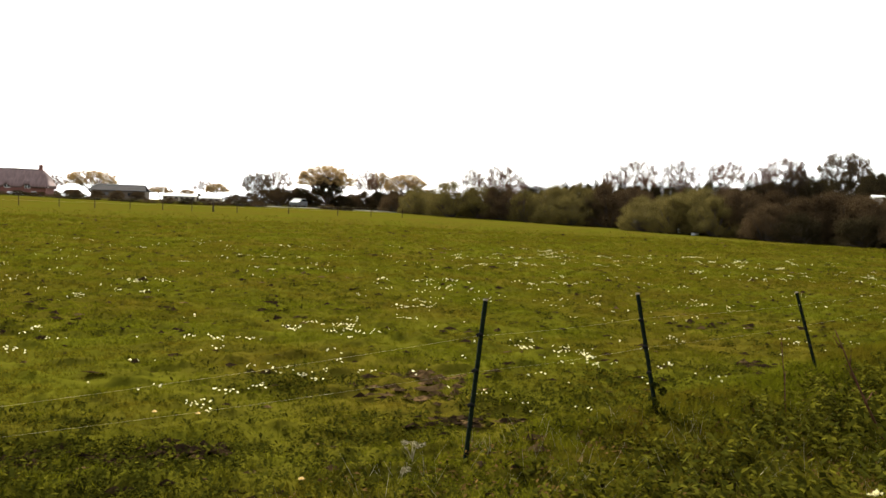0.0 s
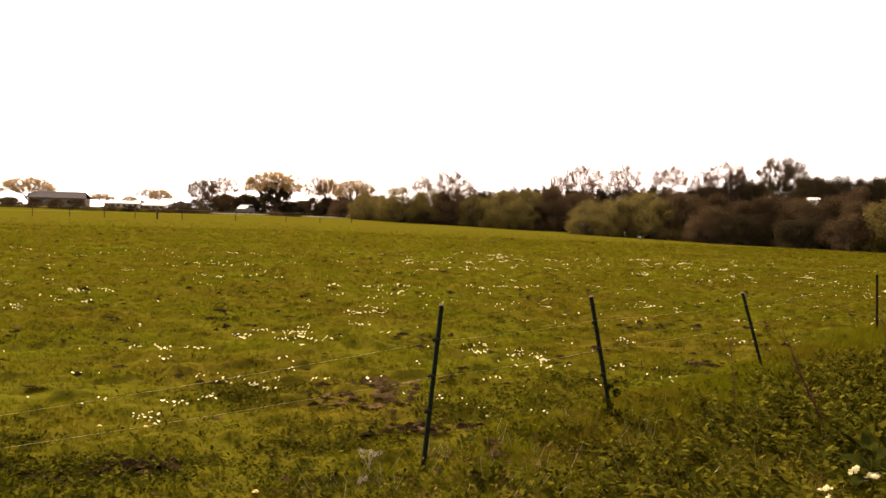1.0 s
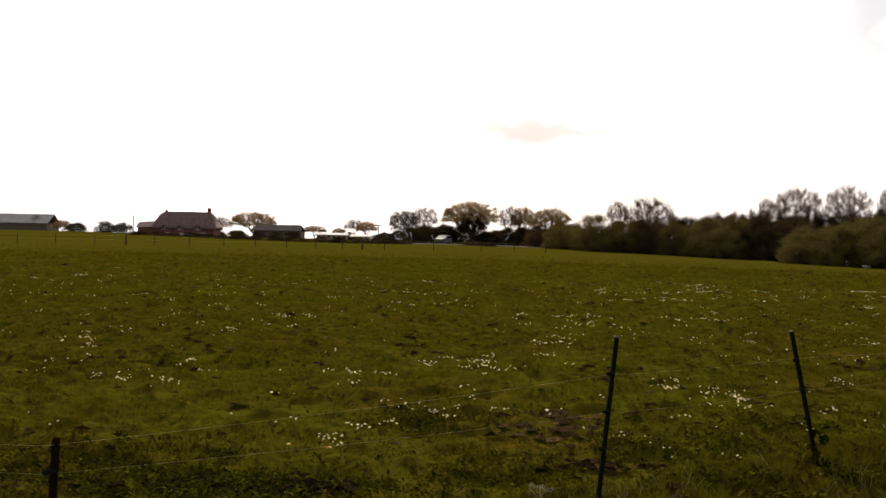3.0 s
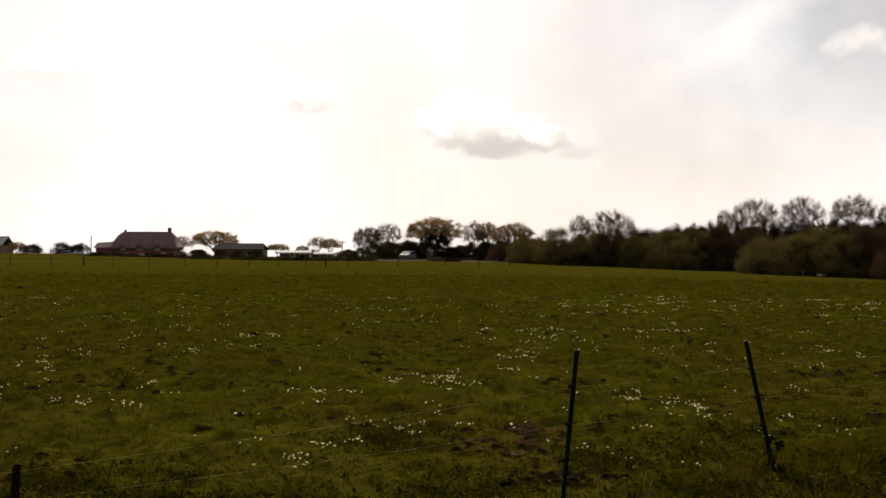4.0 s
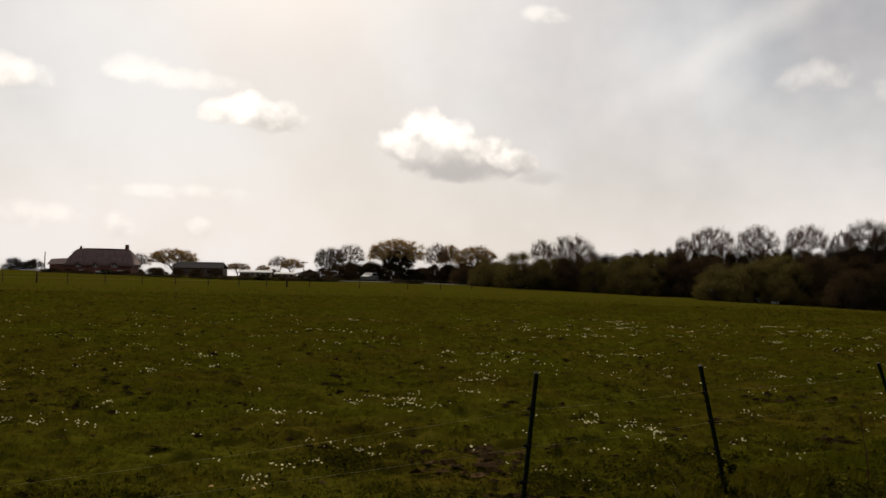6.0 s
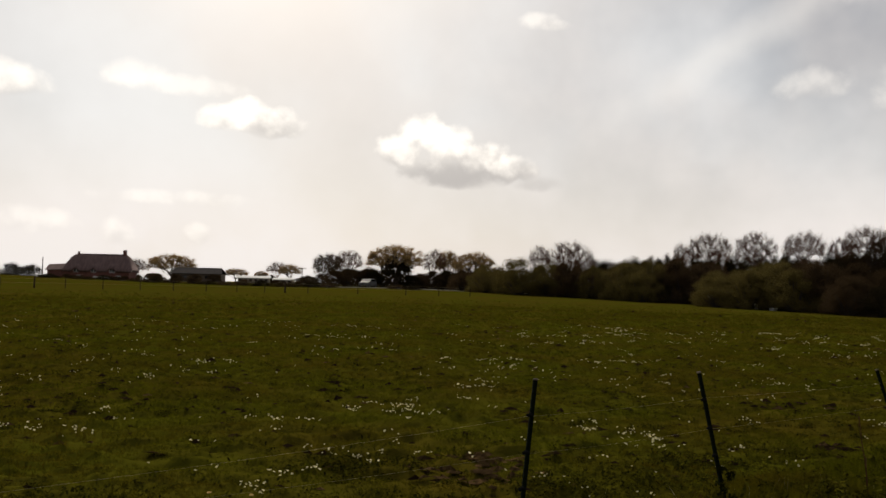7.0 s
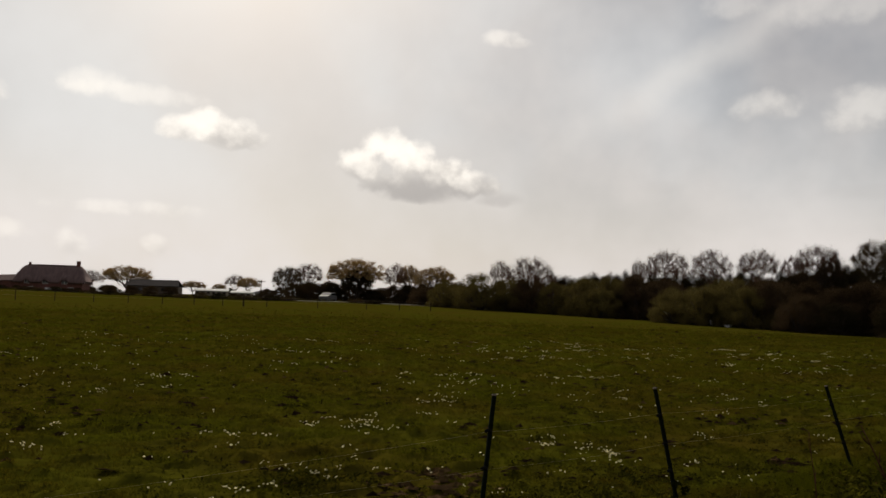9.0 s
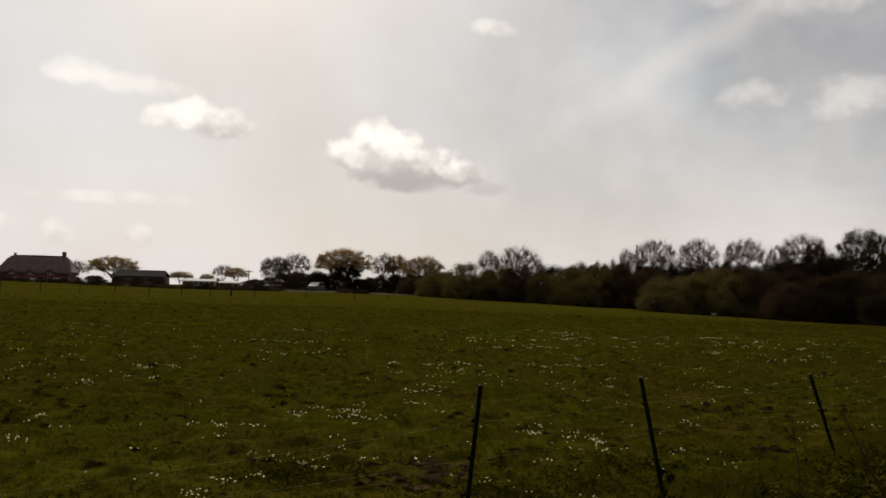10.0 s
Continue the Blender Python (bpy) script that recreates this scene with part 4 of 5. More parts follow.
def grass():
    rng = np.random.default_rng(11)
    x, y = wedge(rng, 200000, 2.6, 30, 1.0)
    keep = rng.random(len(x)) < (0.2 + 0.8 * sstep(lattice(x * 2.1, y * 2.1, 2) + 0.6 * lattice(x * 5.3, y * 5.3, 3), 0.45, 1.0)) * (1 - sstep(y, 12, 30))
    x, y = x[keep], y[keep]
    p = patchy(2.3 * x, 2.3 * y)
    q1 = tufts(rng, x, y, 5, 0.012 + 0.018 * p + 0.0012 * y, 1.0, 0.0026 + 0.0003 * y)
    x, y = wedge(rng, 110000, 9, 80, 1.0)
    keep = rng.random(len(x)) < sstep(y, 9, 24) * (1 - 0.9 * sstep(y, 24, 78))
    x, y = x[keep], y[keep]
    q2 = tufts(rng, x, y, 3, 0.03 + 0.0005 * y + 0.02 * patchy(x, y), 1.9, 0.012 + 0.0004 * y)
    # the verge underfoot
    x0, y0 = -7 + 14 * rng.random(30000), -4 + 8.5 * rng.random(30000)
    q0 = tufts(rng, x0, y0, 3, 0.02 + 0.03 * rng.random(30000), 0.9, np.full(30000, 0.003))
    # tussocks
    x, y = wedge(rng, 11000, 3.2, 60, 0.9)
    ok = lattice(x * 0.5, y * 0.5, 9) + 0.35 * rng.random(len(x)) > 0.5
    x, y = x[ok], y[ok]
    grown = rng.random(len(x))
    spread = 0.025 + 0.04 * grown
    n = 22
    tx, ty = np.repeat(x, n) + rng.normal(size=len(x) * n) * np.repeat(spread, n) * 2.0, np.repeat(y, n) + rng.normal(size=len(x) * n) * np.repeat(spread, n)
    q4 = tufts(rng, tx, ty, 1, np.repeat(0.028 + 0.045 * grown + 0.0008 * y, n), 0.7, np.repeat(0.0032 + 0.00035 * y, n))
    # long grass along the fence
    x = -3 + 15 * rng.random(26000)
    off = np.abs(rng.normal(size=len(x))) * 0.55 - 0.25
    y = np.interp(x, FENCE_RUN[:, 0], FENCE_RUN[:, 1]) - off
    k = np.clip((x - 0.8) / 3.0, 0, 1)
    keep = rng.random(len(x)) < 0.1 + 0.9 * k
    for fx, fy in ((0.955, 4.7), (2.89, 6.0), (6.17, 8.45)):
        keep &= (np.abs(x - fx) > 0.14) | (y > fy) | (y < fy - 0.5)
    x, y, k = x[keep], y[keep], k[keep]
    q3 = tufts(rng, x, y, 4, 0.05 + 0.10 * k * rng.random(len(x)), 0.6, np.full(len(x), 0.0045))
    tagged(new("grass", mesh_np("grass", np.concatenate([q0, q1, q2, q3, q4]), 3, M["blade"])), "short grazed green grass with longer tufts", "grass", kind="stuff")


grass()


def leaves(rng, x, y, z, n, size, droop=0.3):
    """Pointed leaf pairs of quads round plants at x, y; z is the height of the top."""
    bx, by, bz = np.repeat(x, n), np.repeat(y, n), np.repeat(z, n)
    base = land(bx, by)
    w = rng.random(len(bx)) * 2 * np.pi
    s = np.repeat(size, n) * (0.5 + rng.random(len(bx)))
    h = base + bz * rng.random(len(bx)) ** 0.6
    out = np.stack([np.cos(w), np.sin(w), 0.5 * rng.normal(size=len(bx)) - droop * 0.3], -1)
    side = np.stack([-np.sin(w), np.cos(w), 0.3 * rng.normal(size=len(bx))], -1)
    p0 = np.stack([bx, by, h], -1) + rng.normal(size=(len(bx), 3)) * np.array([0.03, 0.03, 0.0])
    s = s[:, None]
    mid = p0 + out * s * 0.5 + np.array([0, 0, 1]) * s * 0.08
    return np.stack([p0, mid - side * s * 0.28, p0 + out * s, mid + side * s * 0.28], 1)


def weeds():
    rng = np.random.default_rng(23)
    n = 12000
    x = -1.2 + 9.5 * rng.random(n)
    y = 0.2 + 9.2 * rng.random(n)
    v = verge(x, y)
    keep = (v > -0.25) & (rng.random(n) < sstep(y + 0.35 * x, 1.8, 3.6)) & (np.hypot(x, y) > 1.4) & (rng.random(n) < np.clip(0.25 + 0.55 * (x - 0.3) / 1.5, 0.05, 1))
    x, y, v = x[keep], y[keep], v[keep]
    clump = lattice(x * 3.1, y * 3.1, 31) + 0.35 * lattice(x * 8.0, y * 8.0, 32)
    keep = clump + 0.2 * rng.random(len(x)) > 0.68
    x, y, v, clump = x[keep], y[keep], v[keep], clump[keep]
    tall = np.clip((x - 0.6) / 3.5, 0.0, 1) * np.clip(v / 1.2, 0.2, 1)
    lv = leaves(rng, x, y, (0.05 + 0.36 * tall * (0.3 + 0.7 * rng.random(len(x)))) * (0.45 + 0.6 * np.clip(clump, 0, 1.2)), 10, 0.042 + 0.020 * tall)
    # low broad-leaved patches in the field near the fence
    m = 2400
    cx = np.array([1.7, 2.6, -0.9, -1.9, 0.4, 3.4, 4.6, -2.8, 0.2, -0.3])
    cy = np.array([6.2, 6.7, 5.0, 5.2, 5.4, 7.6, 8.6, 5.6, 4.4, 7.0])
    k = rng.integers(0, len(cx), m)
    x2, y2 = cx[k] + rng.normal(size=m) * 0.42, cy[k] + rng.normal(size=m) * 0.26
    lv2 = leaves(rng, x2, y2, np.full(m, 0.06), 5, np.full(m, 0.034))
    m3 = 1500
    x3, y3 = -3.4 + 2.9 * rng.random(m3), 4.0 + 1.3 * rng.random(m3)
    lv3 = leaves(rng, x3, y3, np.full(m3, 0.05), 4, np.full(m3, 0.032))
    # Shade in the gaps is painted: leaves near the ground more often go dark.
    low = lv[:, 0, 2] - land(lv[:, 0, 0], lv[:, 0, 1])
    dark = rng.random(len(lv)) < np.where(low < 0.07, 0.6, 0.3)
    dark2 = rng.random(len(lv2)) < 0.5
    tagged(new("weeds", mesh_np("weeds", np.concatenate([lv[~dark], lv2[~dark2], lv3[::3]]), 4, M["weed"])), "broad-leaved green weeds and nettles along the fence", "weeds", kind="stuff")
    tagged(new("dark_weeds", mesh_np("dark_weeds", np.concatenate([lv[dark], lv2[dark2], lv3[1::3], lv3[2::3]]), 4, M["shade_leaf"])), "dark green nettles and low weeds, gap shade painted dark", "weeds", kind="stuff")
    # dry stalks among them
    s = 420
    sx, sy = -1.5 + 8 * rng.random(s), 3.4 + 3.5 * rng.random(s)
    keep = verge(sx, sy) > -0.1
    bx, by = -1.0 + 8.5 * rng.random(5000), 1.4 + 7.2 * rng.random(5000)
    ok = (verge(bx, by) > 0.0) & (lattice(bx * 2.3, by * 2.3, 37) + 0.3 * rng.random(5000) > 0.66)
    bl = leaves(rng, bx[ok], by[ok], np.full(ok.sum(), 0.1), 5, np.full(ok.sum(), 0.026))
    tagged(new("dead_leaves", mesh_np("dead_leaves", bl, 4, M["litter"])), "brown withered leaves among the verge weeds", "leaves", kind="stuff")
    q = tufts(rng, sx[keep], sy[keep], 3, np.full(keep.sum(), 0.16), 0.8, np.full(keep.sum(), 0.0022))
    # grass blades growing through
    gx, gy = -0.5 + 8 * rng.random(9000), 1.6 + 7.0 * rng.random(9000)
    ok = (verge(gx, gy) > -0.1) & (lattice(gx * 1.7, gy * 1.7, 35) + 0.4 * rng.random(9000) > 0.6)
    g = tufts(rng, gx[ok], gy[ok], 3, 0.06 + 0.16 * rng.random(ok.sum()) * np.clip(gx[ok] / 3, 0.2, 1), 0.8, np.full(ok.sum(), 0.003))
    tagged(new("verge_grass", mesh_np("verge_grass", g, 3, M["blade"])), "long green grass blades among the verge weeds", "grass", kind="stuff")
    tagged(new("dry_grass", mesh_np("dry_grass", q, 3, M["straw"])), "dry straw-coloured stalks among the weeds", "grass", kind="stuff")


weeds()


BARE = [(1.12, 7.3, 0.3), (1.18, 5.7, 0.24), (-0.85, 5.09, 0.18), (-1.35, 5.02, 0.3), (-1.85, 4.9, 0.3), (5.63, 9.03, 0.14), (6.8, 12.36, 0.4), (0.75, 6.7, 0.3)]


def sward():
    """Dark leaf clumps and earth clods, mostly standing in for the shade beside tufts."""
    rng = np.random.default_rng(41)
    # dark leaf clumps paint the shaded sides of tussocks as flecks
    x, y = wedge(rng, 5000, 3.4, 80, 0.95)
    x4, y4 = wedge(rng, 1000, 3.2, 14, 1.0)
    x, y = np.concatenate([x, x4]), np.concatenate([y, y4])
    ok = (lattice(x * 0.7, y * 0.7, 12) + 0.5 * rng.random(len(x)) > 0.62) & (rng.random(len(x)) > sstep(y, 16, 50))
    x, y = x[ok], y[ok]
    n = 30
    w = 0.014 + 0.045 * rng.random(len(x)) ** 2 + 0.0012 * y
    px = np.repeat(x, n) + rng.normal(size=len(x) * n) * np.repeat(w, n) * 1.5
    py = np.repeat(y, n) + rng.normal(size=len(x) * n) * np.repeat(w, n) * 0.5
    q = leaves(rng, px, py, np.full(len(px), 0.05), 1, 0.022 + 0.0009 * py)
    tagged(new("meadow_rosettes", mesh_np("meadow_rosettes", q, 4, M["shade_leaf"])), "dark low leaf flecks standing in for tuft shade", "plants", kind="stuff")
    # dark clods paint the shadows before tufts; those round BARE are churned earth
    x, y = wedge(rng, 7000, 3.4, 60, 0.8)
    for bx, by, br in BARE:
        x, y = np.concatenate([x, bx + rng.normal(size=45) * br]), np.concatenate([y, by + rng.normal(size=45) * br * 0.5])
    ok = ((lattice(x * 0.6 + 3, y * 0.6, 14) + 0.7 * rng.random(len(x)) > 0.72) & (rng.random(len(x)) > 0.8 * sstep(y, 12, 40))) | (np.arange(len(x)) >= 7000)
    x, y = x[ok], y[ok]
    n = len(x)
    r = (0.015 + 0.026 * rng.random(n) ** 1.8)[:, None] * (1 + 0.028 * y[:, None])
    c = np.stack([x, y, land(x, y) + 0.018], -1)
    d = np.array([(1, 0, 0), (0, 1, 0), (-1, 0, 0), (0, -1, 0), (0, 0, 0.8)])
    p = [c + (d[k] * (0.6 + 0.8 * rng.random((n, 1))) + 0.25 * rng.normal(size=(n, 3))) * r * np.array([1.9, 0.9, 0.9]) for k in range(5)]
    tri = np.stack([np.stack([p[k], p[(k + 1) % 4], p[4]], 1) for k in range(4)], 1)
    red = (rng.random(n) < 0.12) | (np.hypot(x - 1.1, (y - 7.0) * 0.7) < 0.6)
    tagged(new("clods", mesh_np("clods", tri[~red].reshape(-1, 3, 3), 3, M["soil"])), "small dark earth lumps, mostly standing in for tuft shadows", "soil", kind="stuff")
    tagged(new("red_clods", mesh_np("red_clods", tri[red].reshape(-1, 3, 3), 3, M["red_soil"])), "small reddish clods of dry trodden earth", "soil", kind="stuff")


sward()


def soil_patch(x, y, rx, ry, seed):
    """A trodden bare patch: a low ragged mound of earth."""
    rng = np.random.default_rng(seed)
    v, f = [(0, 0, 0.004)], []
    n, rings = 18, 4
    for r in range(1, rings + 1):
        for k in range(n):
            w = 2 * math.pi * k / n
            s = r / rings * (0.6 + 0.8 * rng.random())
            px, py = rx * s * math.cos(w), ry * s * math.sin(w)
            v.append((px, py, ground_at(x + px, y + py) - ground_at(x, y) + (0.004 if r < rings else -0.03) + 0.012 * rng.random()))
    for k in range(n):
        f.append((0, 1 + k, 1 + (k + 1) % n))
        for r in range(rings - 1):
            a, b = 1 + r * n, 1 + (r + 1) * n
            f.append((a + k, b + k, b + (k + 1) % n, a + (k + 1) % n))
    ob = new("soil_patch", mesh_of("soil_patch", v, f, M["red_soil"] if seed < 102 else M["soil"], True))
    ob.location = (x, y, ground_at(x, y))
    tagged(ob, "bare dark trodden earth patch in the grass", "soil", "bare patches")


for i, (x, y, rx, ry) in enumerate([(1.12, 7.3, 0.15, 0.08), (1.18, 5.7, 0.13, 0.06), (-0.85, 5.09, 0.16, 0.07), (-1.35, 5.02, 0.26, 0.08), (-1.85, 4.9, 0.22, 0.07), (5.63, 9.03, 0.14, 0.08),
                                     (20.8, 44.6, 0.4, 0.25), (27.9, 46.0, 0.4, 0.25), (28.8, 40.8, 0.35, 0.22), (31.0, 41.5, 0.4, 0.2), (17.5, 58, 0.5, 0.3)]):
    soil_patch(x, y, rx, ry, 100 + i)


def daisies():
    """Daisy heads: eight petals round a raised eye, scattered in drifts."""
    rng = np.random.default_rng(31)
    # drifts: centre, spread, heads
    drifts = [(0.11, 9.95, 0.42, 80), (2.95, 8.6, 0.36, 70), (-4.3, 8.9, 0.5, 30), (-3.3, 13.7, 0.6, 60), (-0.65, 6.6, 0.22, 26), (-1.34, 9.3, 0.3, 26), (-0.1, 6.95, 0.26, 26),
              (1.9, 12.95, 0.26, 34), (1.2, 10.6, 0.42, 34), (3.4, 16.9, 0.5, 30), (2.0, 16.7, 0.4, 36), (2.6, 9.8, 0.3, 20), (-3.0, 8.55, 0.25, 24), (-5.2, 12.6, 0.7, 46),
              (-1.7, 21.7, 1.2, 60), (-13.6, 27.9, 1.2, 50), (10.3, 29.0, 1.7, 250), (6.3, 26.2, 1.2, 110), (15.2, 27.8, 1.5, 80), (7.9, 14.9, 0.3, 24), (6.5, 18.8, 0.5, 30),
              (16.5, 22.7, 1.0, 90), (8.5, 14.0, 0.4, 22), (17.9, 29.2, 1.2, 80)]
    xs, ys = [], []
    for cx, cy, sx, n in drifts:
        # each drift breaks up into tight knots strung out sideways
        knots = max(4, n // 7)
        kx, ky = cx + rng.normal(size=knots) * sx, cy + rng.normal(size=knots) * sx * (0.6 + 0.045 * cy)
        sub = (knots * rng.random(n) ** 1.3).astype(int)
        xs.append(kx[sub] + rng.normal(size=n) * 0.055 * (1 + 0.03 * cy)), ys.append(ky[sub] + rng.normal(size=n) * 0.05)
    x, y = wedge(rng, 110, 6, 26)
    xs.append(x), ys.append(y)
    # loose knots over the rest of the pasture
    x, y = wedge(rng, 480, 6.0, 32, 1.05)
    ok = lattice(x * 0.35, y * 0.35, 22) + 0.45 * rng.random(len(x)) > 0.6
    x, y = x[ok], y[ok]
    k = rng.integers(1, 7, len(x))
    x, y = np.repeat(x, k), np.repeat(y, k)
    xs.append(x + rng.normal(size=len(x)) * (0.06 + 0.004 * y)), ys.append(y + rng.normal(size=len(x)) * 0.05)
    x, y = np.concatenate(xs), np.concatenate(ys)
    keep = verge(x, y) < -0.2
    x, y = x[keep], y[keep]
    n = len(x)
    r = 0.0085 + 0.007 * rng.random(n) ** 1.3
    r = r * (1 + np.clip((y - 12) / 40, 0, 0.25))
    z = land(x, y) + 0.045 + 0.035 * rng.random(n)
    tilt = rng.normal(size=(n, 2)) * 0.35
    quads, eyes = [], []
    for k in range(8):
        def ring(w, s):
            dx, dy = np.cos(w) * r * s, np.sin(w) * r * s
            return np.stack([x + dx, y + dy, z + dx * tilt[:, 0] + dy * tilt[:, 1] + r * 0.8 * s * s], -1)
        w = 2 * math.pi * k / 8
        quads.append(np.stack([ring(w, 0.15), ring(w - 0.4, 0.85), ring(w, 1.0), ring(w + 0.4, 0.85)], 1))
    tagged(new("daisies", mesh_np("daisies", np.concatenate(quads), 4, M["petal"])), "small white daisies scattered in drifts over grass", "daisies", kind="stuff")
    for k in range(6):
        w0, w1 = 2 * math.pi * k / 6, 2 * math.pi * (k + 1) / 6
        c = np.stack([x, y, z + r * 0.45], -1)
        a = np.stack([x + np.cos(w0) * r * 0.3, y + np.sin(w0) * r * 0.3, z + r * 0.18], -1)
        b = np.stack([x + np.cos(w1) * r * 0.3, y + np.sin(w1) * r * 0.3, z + r * 0.18], -1)
        eyes.append(np.stack([a, b, c], 1))
    tagged(new("daisy_eyes", mesh_np("daisy_eyes", np.concatenate(eyes), 3, M["yellow"])), "yellow eyes of the scattered daisies", "daisies", kind="stuff")


daisies()


def dandelion(x, y, h, r):
    ob = thing("dandelion", at(x, y), "yellow dandelion head on a short stalk in grass", "flower", "dandelions")
    part("stalk", rod("stalk", [(0, 0, -0.01), (0.004, 0, h * 0.6), (0.0, 0, h)], [0.002, 0.002, 0.0025], M["weed"], 5), None, ob)
    v, f = [], []
    rng = np.random.default_rng(int(x * 100) % 97)
    for ring, (s, up) in enumerate(((1.0, 0.0), (0.75, 0.25), (0.45, 0.42))):
        for k in range(14):
            w = 2 * math.pi * (k + 0.5 * ring) / 14
            c, d = Vector((math.cos(w), math.sin(w), 0)), Vector((-math.sin(w), math.cos(w), 0))
            i = len(v)
            v += [Vector((0, 0, h + up * r * 0.5)), Vector((0, 0, h + up * r)) + c * r * s * 0.8 - d * r * 0.13, Vector((0, 0, h + up * r + 0.1 * r)) + c * r * s, Vector((0, 0, h + up * r)) + c * r * s * 0.8 + d * r * 0.13]
            f.append((i, i + 1, i + 2, i + 3))
    part("head", mesh_of("head", v, f, M["yellow"]), None, ob)


for x, y, h, r in ((-0.09, 4.32, 0.08, 0.021), (-0.9, 5.95, 0.04, 0.021), (-1.22, 5.95, 0.04, 0.02)):
    dandelion(x, y, h, r)


def dead_stem(foot, tip, r, label, seed):
    """A tall dry stem with a few bent side twigs."""
    rng = random.Random(seed)
    foot, tip = Vector((*foot, ground_at(*foot))), Vector(tip)
    ob = thing("dead_stem", Matrix.Translation(foot), label, "stem", "dead stems")
    d = tip - foot
    pts = [d * k / 6 + Vector((rng.uniform(-1, 1), rng.uniform(-1, 1), 0)) * 0.012 * (k > 0) for k in range(7)]
    part("stalk", rod("stalk", pts, [r * (1 - 0.75 * k / 6) for k in range(7)], M["stalk"], 6), None, ob)
    for k in range(5):
        a = d * (0.3 + 0.14 * k)
        b = a + Vector((rng.uniform(-0.12, 0.12), rng.uniform(-0.08, 0.08), rng.uniform(0.06, 0.16)))
        part("twig", rod("twig", [a, a.lerp(b, 0.5) + Vector((0, 0, -0.01)), b], [r * 0.45, r * 0.35, r * 0.2], M["stalk"], 5), None, ob)


dead_stem((4.50, 5.2), (3.93, 5.2, 0.84), 0.014, "brown dead weed stem leaning over the verge", 1)
dead_stem((3.5, 3.52), (3.33, 3.45, 1.34), 0.008, "tall reddish brown dead stem in the verge", 3)
dead_stem((3.56, 3.6), (3.5, 3.62, 1.12), 0.007, "tall reddish brown dead stem in the verge", 4)
for i, (foot, tip) in enumerate((((3.6, 3.5), (3.75, 3.45, 1.2)), ((3.62, 3.62), (3.6, 3.85, 1.28)), ((3.48, 3.42), (3.4, 3.25, 0.98)), ((3.7, 3.7), (3.95, 3.8, 1.0)))):
    dead_stem(foot, tip, 0.006, "thin reddish brown dead stem in the verge", 10 + i)
dead_stem((4.42, 6.45), (4.28, 6.4, 0.62), 0.008, "thin brown dead stem in the weeds", 2)


def dock(x, y, spec):
    """A tall dock with large pointed, arching leaves."""
    ob = thing("dock_plant", at(x, y), "tall dock with large dark pointed leaves in the verge", "plant")
    part("stalk", rod("stalk", [(0, 0, -0.03), (0.01, 0.0, 0.25), (0.0, 0.01, 0.5)], [0.007, 0.006, 0.003], M["weed"], 6), None, ob)
    for turn, h, length, wide, droop in spec:
        v, f = [], []
        n = 8
        for i in range(n + 1):
            u = i / n
            half = wide * math.sin(math.pi * min(1, 0.08 + u * 0.92)) ** 0.8
            px, pz = length * u, h + length * (0.75 * u - droop * u * u)
            for k, lift in ((-1, 0.25), (0, 0.0), (1, 0.25)):
                yy = k * half
                v.append((px * math.cos(turn) - yy * math.sin(turn), px * math.sin(turn) + yy * math.cos(turn), pz + lift * half + 0.012 * math.sin(9 * u + k)))
        for i in range(n):
            for k in (0, 1):
                q = i * 3 + k
                f.append((q, q + 3, q + 4, q + 1))
        part("leaf", mesh_of("leaf", v, f, M["dockleaf"], True), None, ob)


dock(3.38, 3.62, ((0.4, 0.36, 0.25, 0.055, 0.5), (2.2, 0.34, 0.26, 0.06, 0.6), (3.6, 0.28, 0.24, 0.055, 0.7), (5.0, 0.32, 0.24, 0.05, 0.5), (2.9, 0.44, 0.22, 0.05, 0.15), (1.0, 0.42, 0.2, 0.045, 0.2)))
dock(4.3, 4.6, ((0.9, 0.1, 0.22, 0.05, 0.7), (2.9, 0.12, 0.24, 0.05, 0.7), (4.4, 0.1, 0.22, 0.045, 0.8), (5.6, 0.1, 0.22, 0.05, 0.7)))


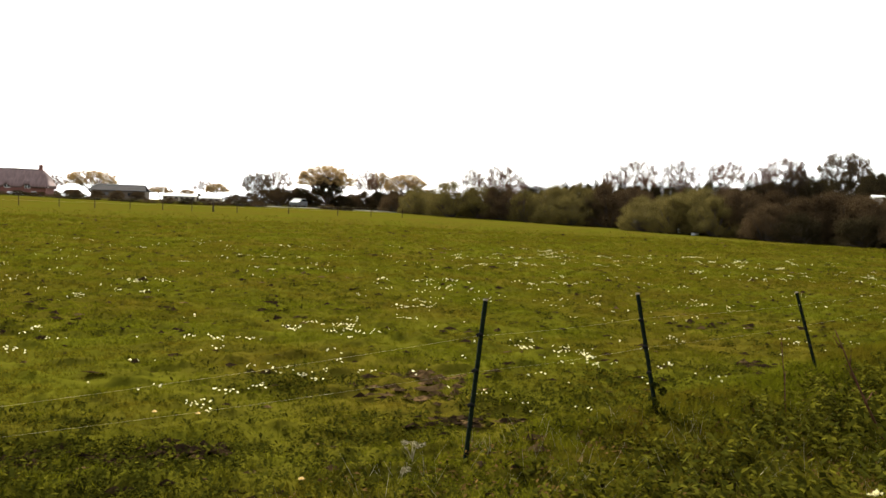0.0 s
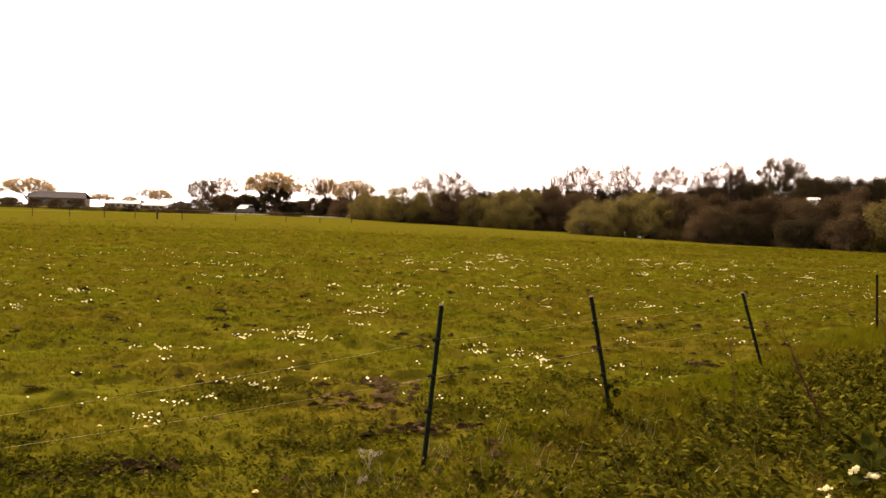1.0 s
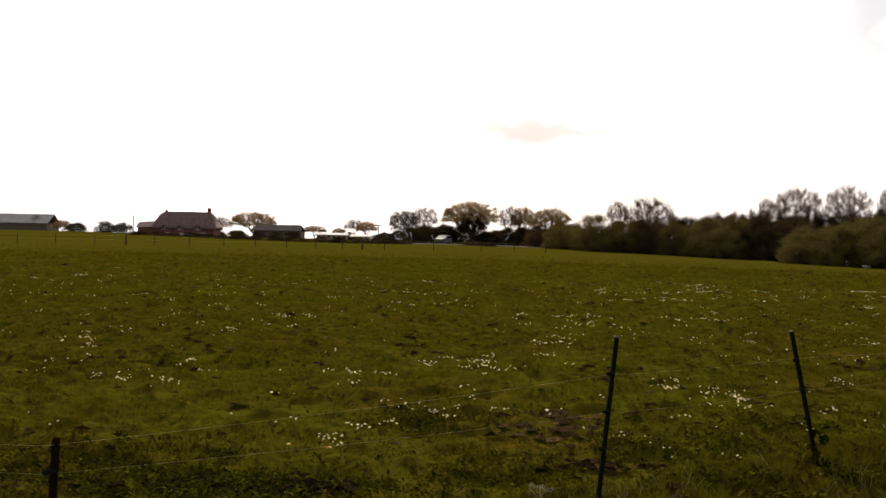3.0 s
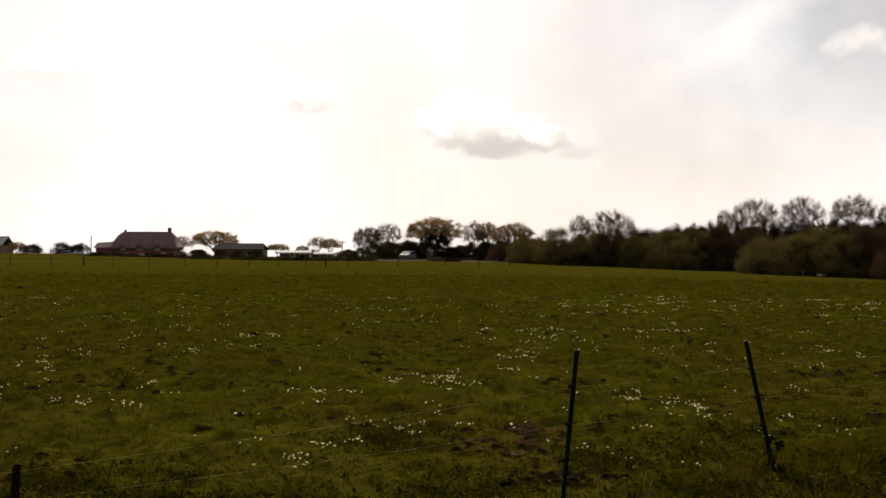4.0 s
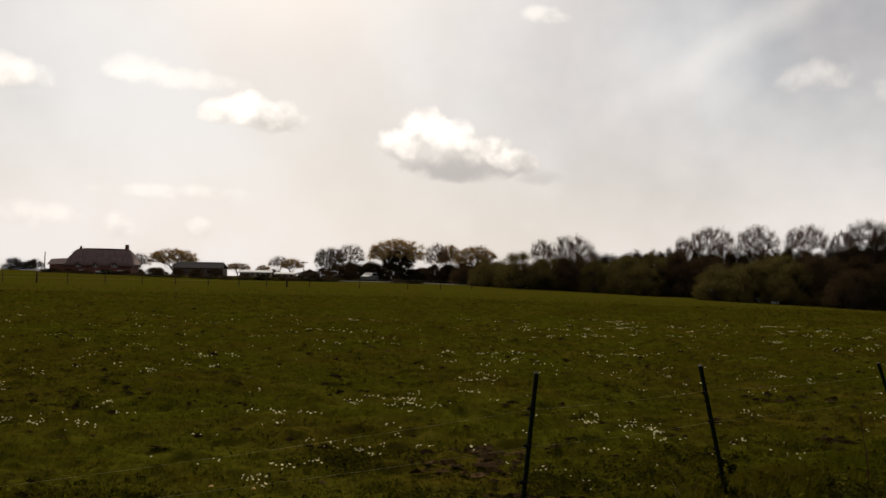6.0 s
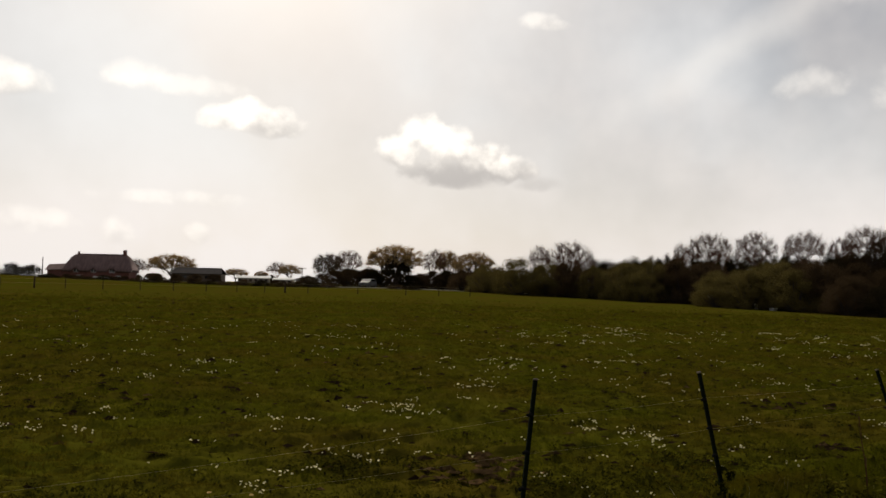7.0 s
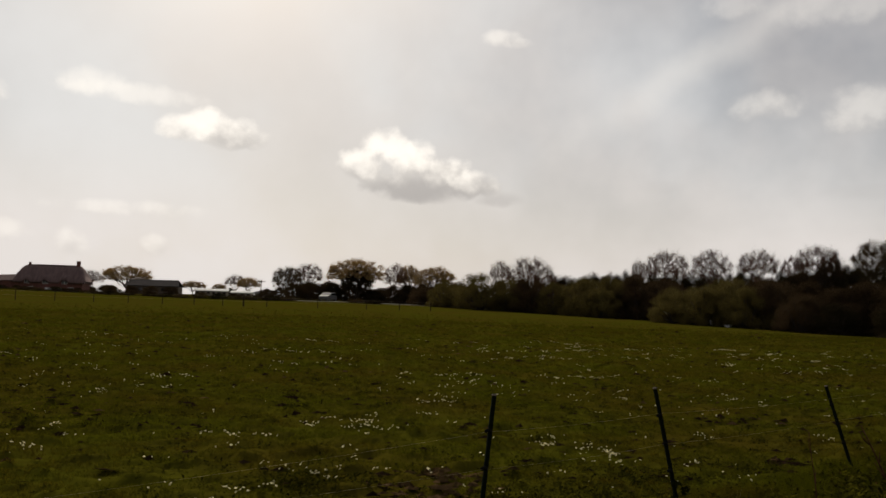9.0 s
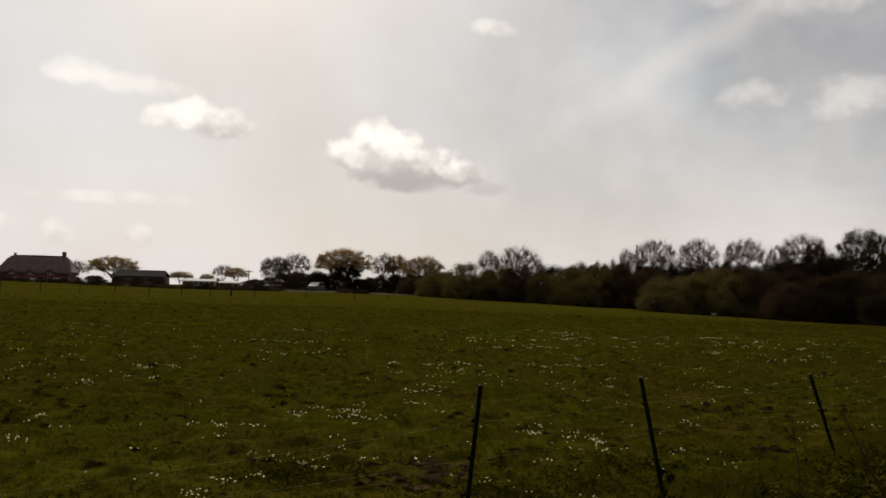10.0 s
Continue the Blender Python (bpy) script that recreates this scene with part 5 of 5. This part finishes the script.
def parsley(x, y, h, s, seed):
    """A white umbel on a pale stem."""
    rng = np.random.default_rng(seed)
    ob = thing("white_umbel", at(x, y), "white flowering umbel on a pale stem in weeds", "flower", "white umbels")
    part("stalk", rod("stalk", [(0, 0, -0.02), (0.015, 0.01, h * 0.5), (0, 0, h)], [0.004, 0.003, 0.002], M["weed"], 6), None, ob)
    c = np.stack([rng.normal(size=9) * s * 0.55, rng.normal(size=9) * s * 0.4, h + rng.normal(size=9) * s * 0.25], -1)
    part("bloom", mesh_np("bloom", leaf_cloud(rng, c, np.full(9, s * 0.32), 260, s * 0.16, 0.6), 4, M["petal"]), None, ob)


for i, (x, y, h, s) in enumerate(((3.34, 3.6, 0.32, 0.06), (3.26, 3.62, 0.35, 0.04), (3.06, 3.6, 0.30, 0.032), (3.02, 3.52, 0.24, 0.03), (3.0, 3.4, 0.18, 0.03), (3.12, 3.2, 0.14, 0.035))):
    parsley(x, y, h, s, i)


def seed_head(x, y, h, s, seed):
    """A dry, pale burst of seed stalks on a short stem."""
    rng = np.random.default_rng(seed)
    ob = thing("seed_head", at(x, y), "pale dry seed head on broken stalks in grass", "plant", "dry seed heads")
    part("stalk", rod("stalk", [(0, 0, -0.02), (0.01, 0.0, h * 0.5), (0, 0, h)], [0.005, 0.004, 0.003], M["straw"], 6), None, ob)
    for k in range(3):
        w = rng.uniform(-0.5, 0.5)
        part("stalk", rod("stalk", [(0, 0, h * 0.2), (math.sin(w) * h * 0.4, 0.01 * k, h * 0.6), (math.sin(w) * h * 0.8, 0.01, h * (0.8 + 0.2 * rng.random()))], [0.004, 0.003, 0.002], M["straw"], 5), None, ob)
    c = np.stack([rng.normal(size=7) * s, rng.normal(size=7) * s * 0.5, h + rng.normal(size=7) * s * 0.35], -1)
    part("tuft", mesh_np("tuft", leaf_cloud(rng, c, np.full(7, s * 0.5), 150, s * 0.3, 0.7, 0.2), 4, M["straw"]), None, ob)


seed_head(0.6, 4.67, 0.13, 0.045, 5)
seed_head(0.52, 4.5, 0.10, 0.03, 6)
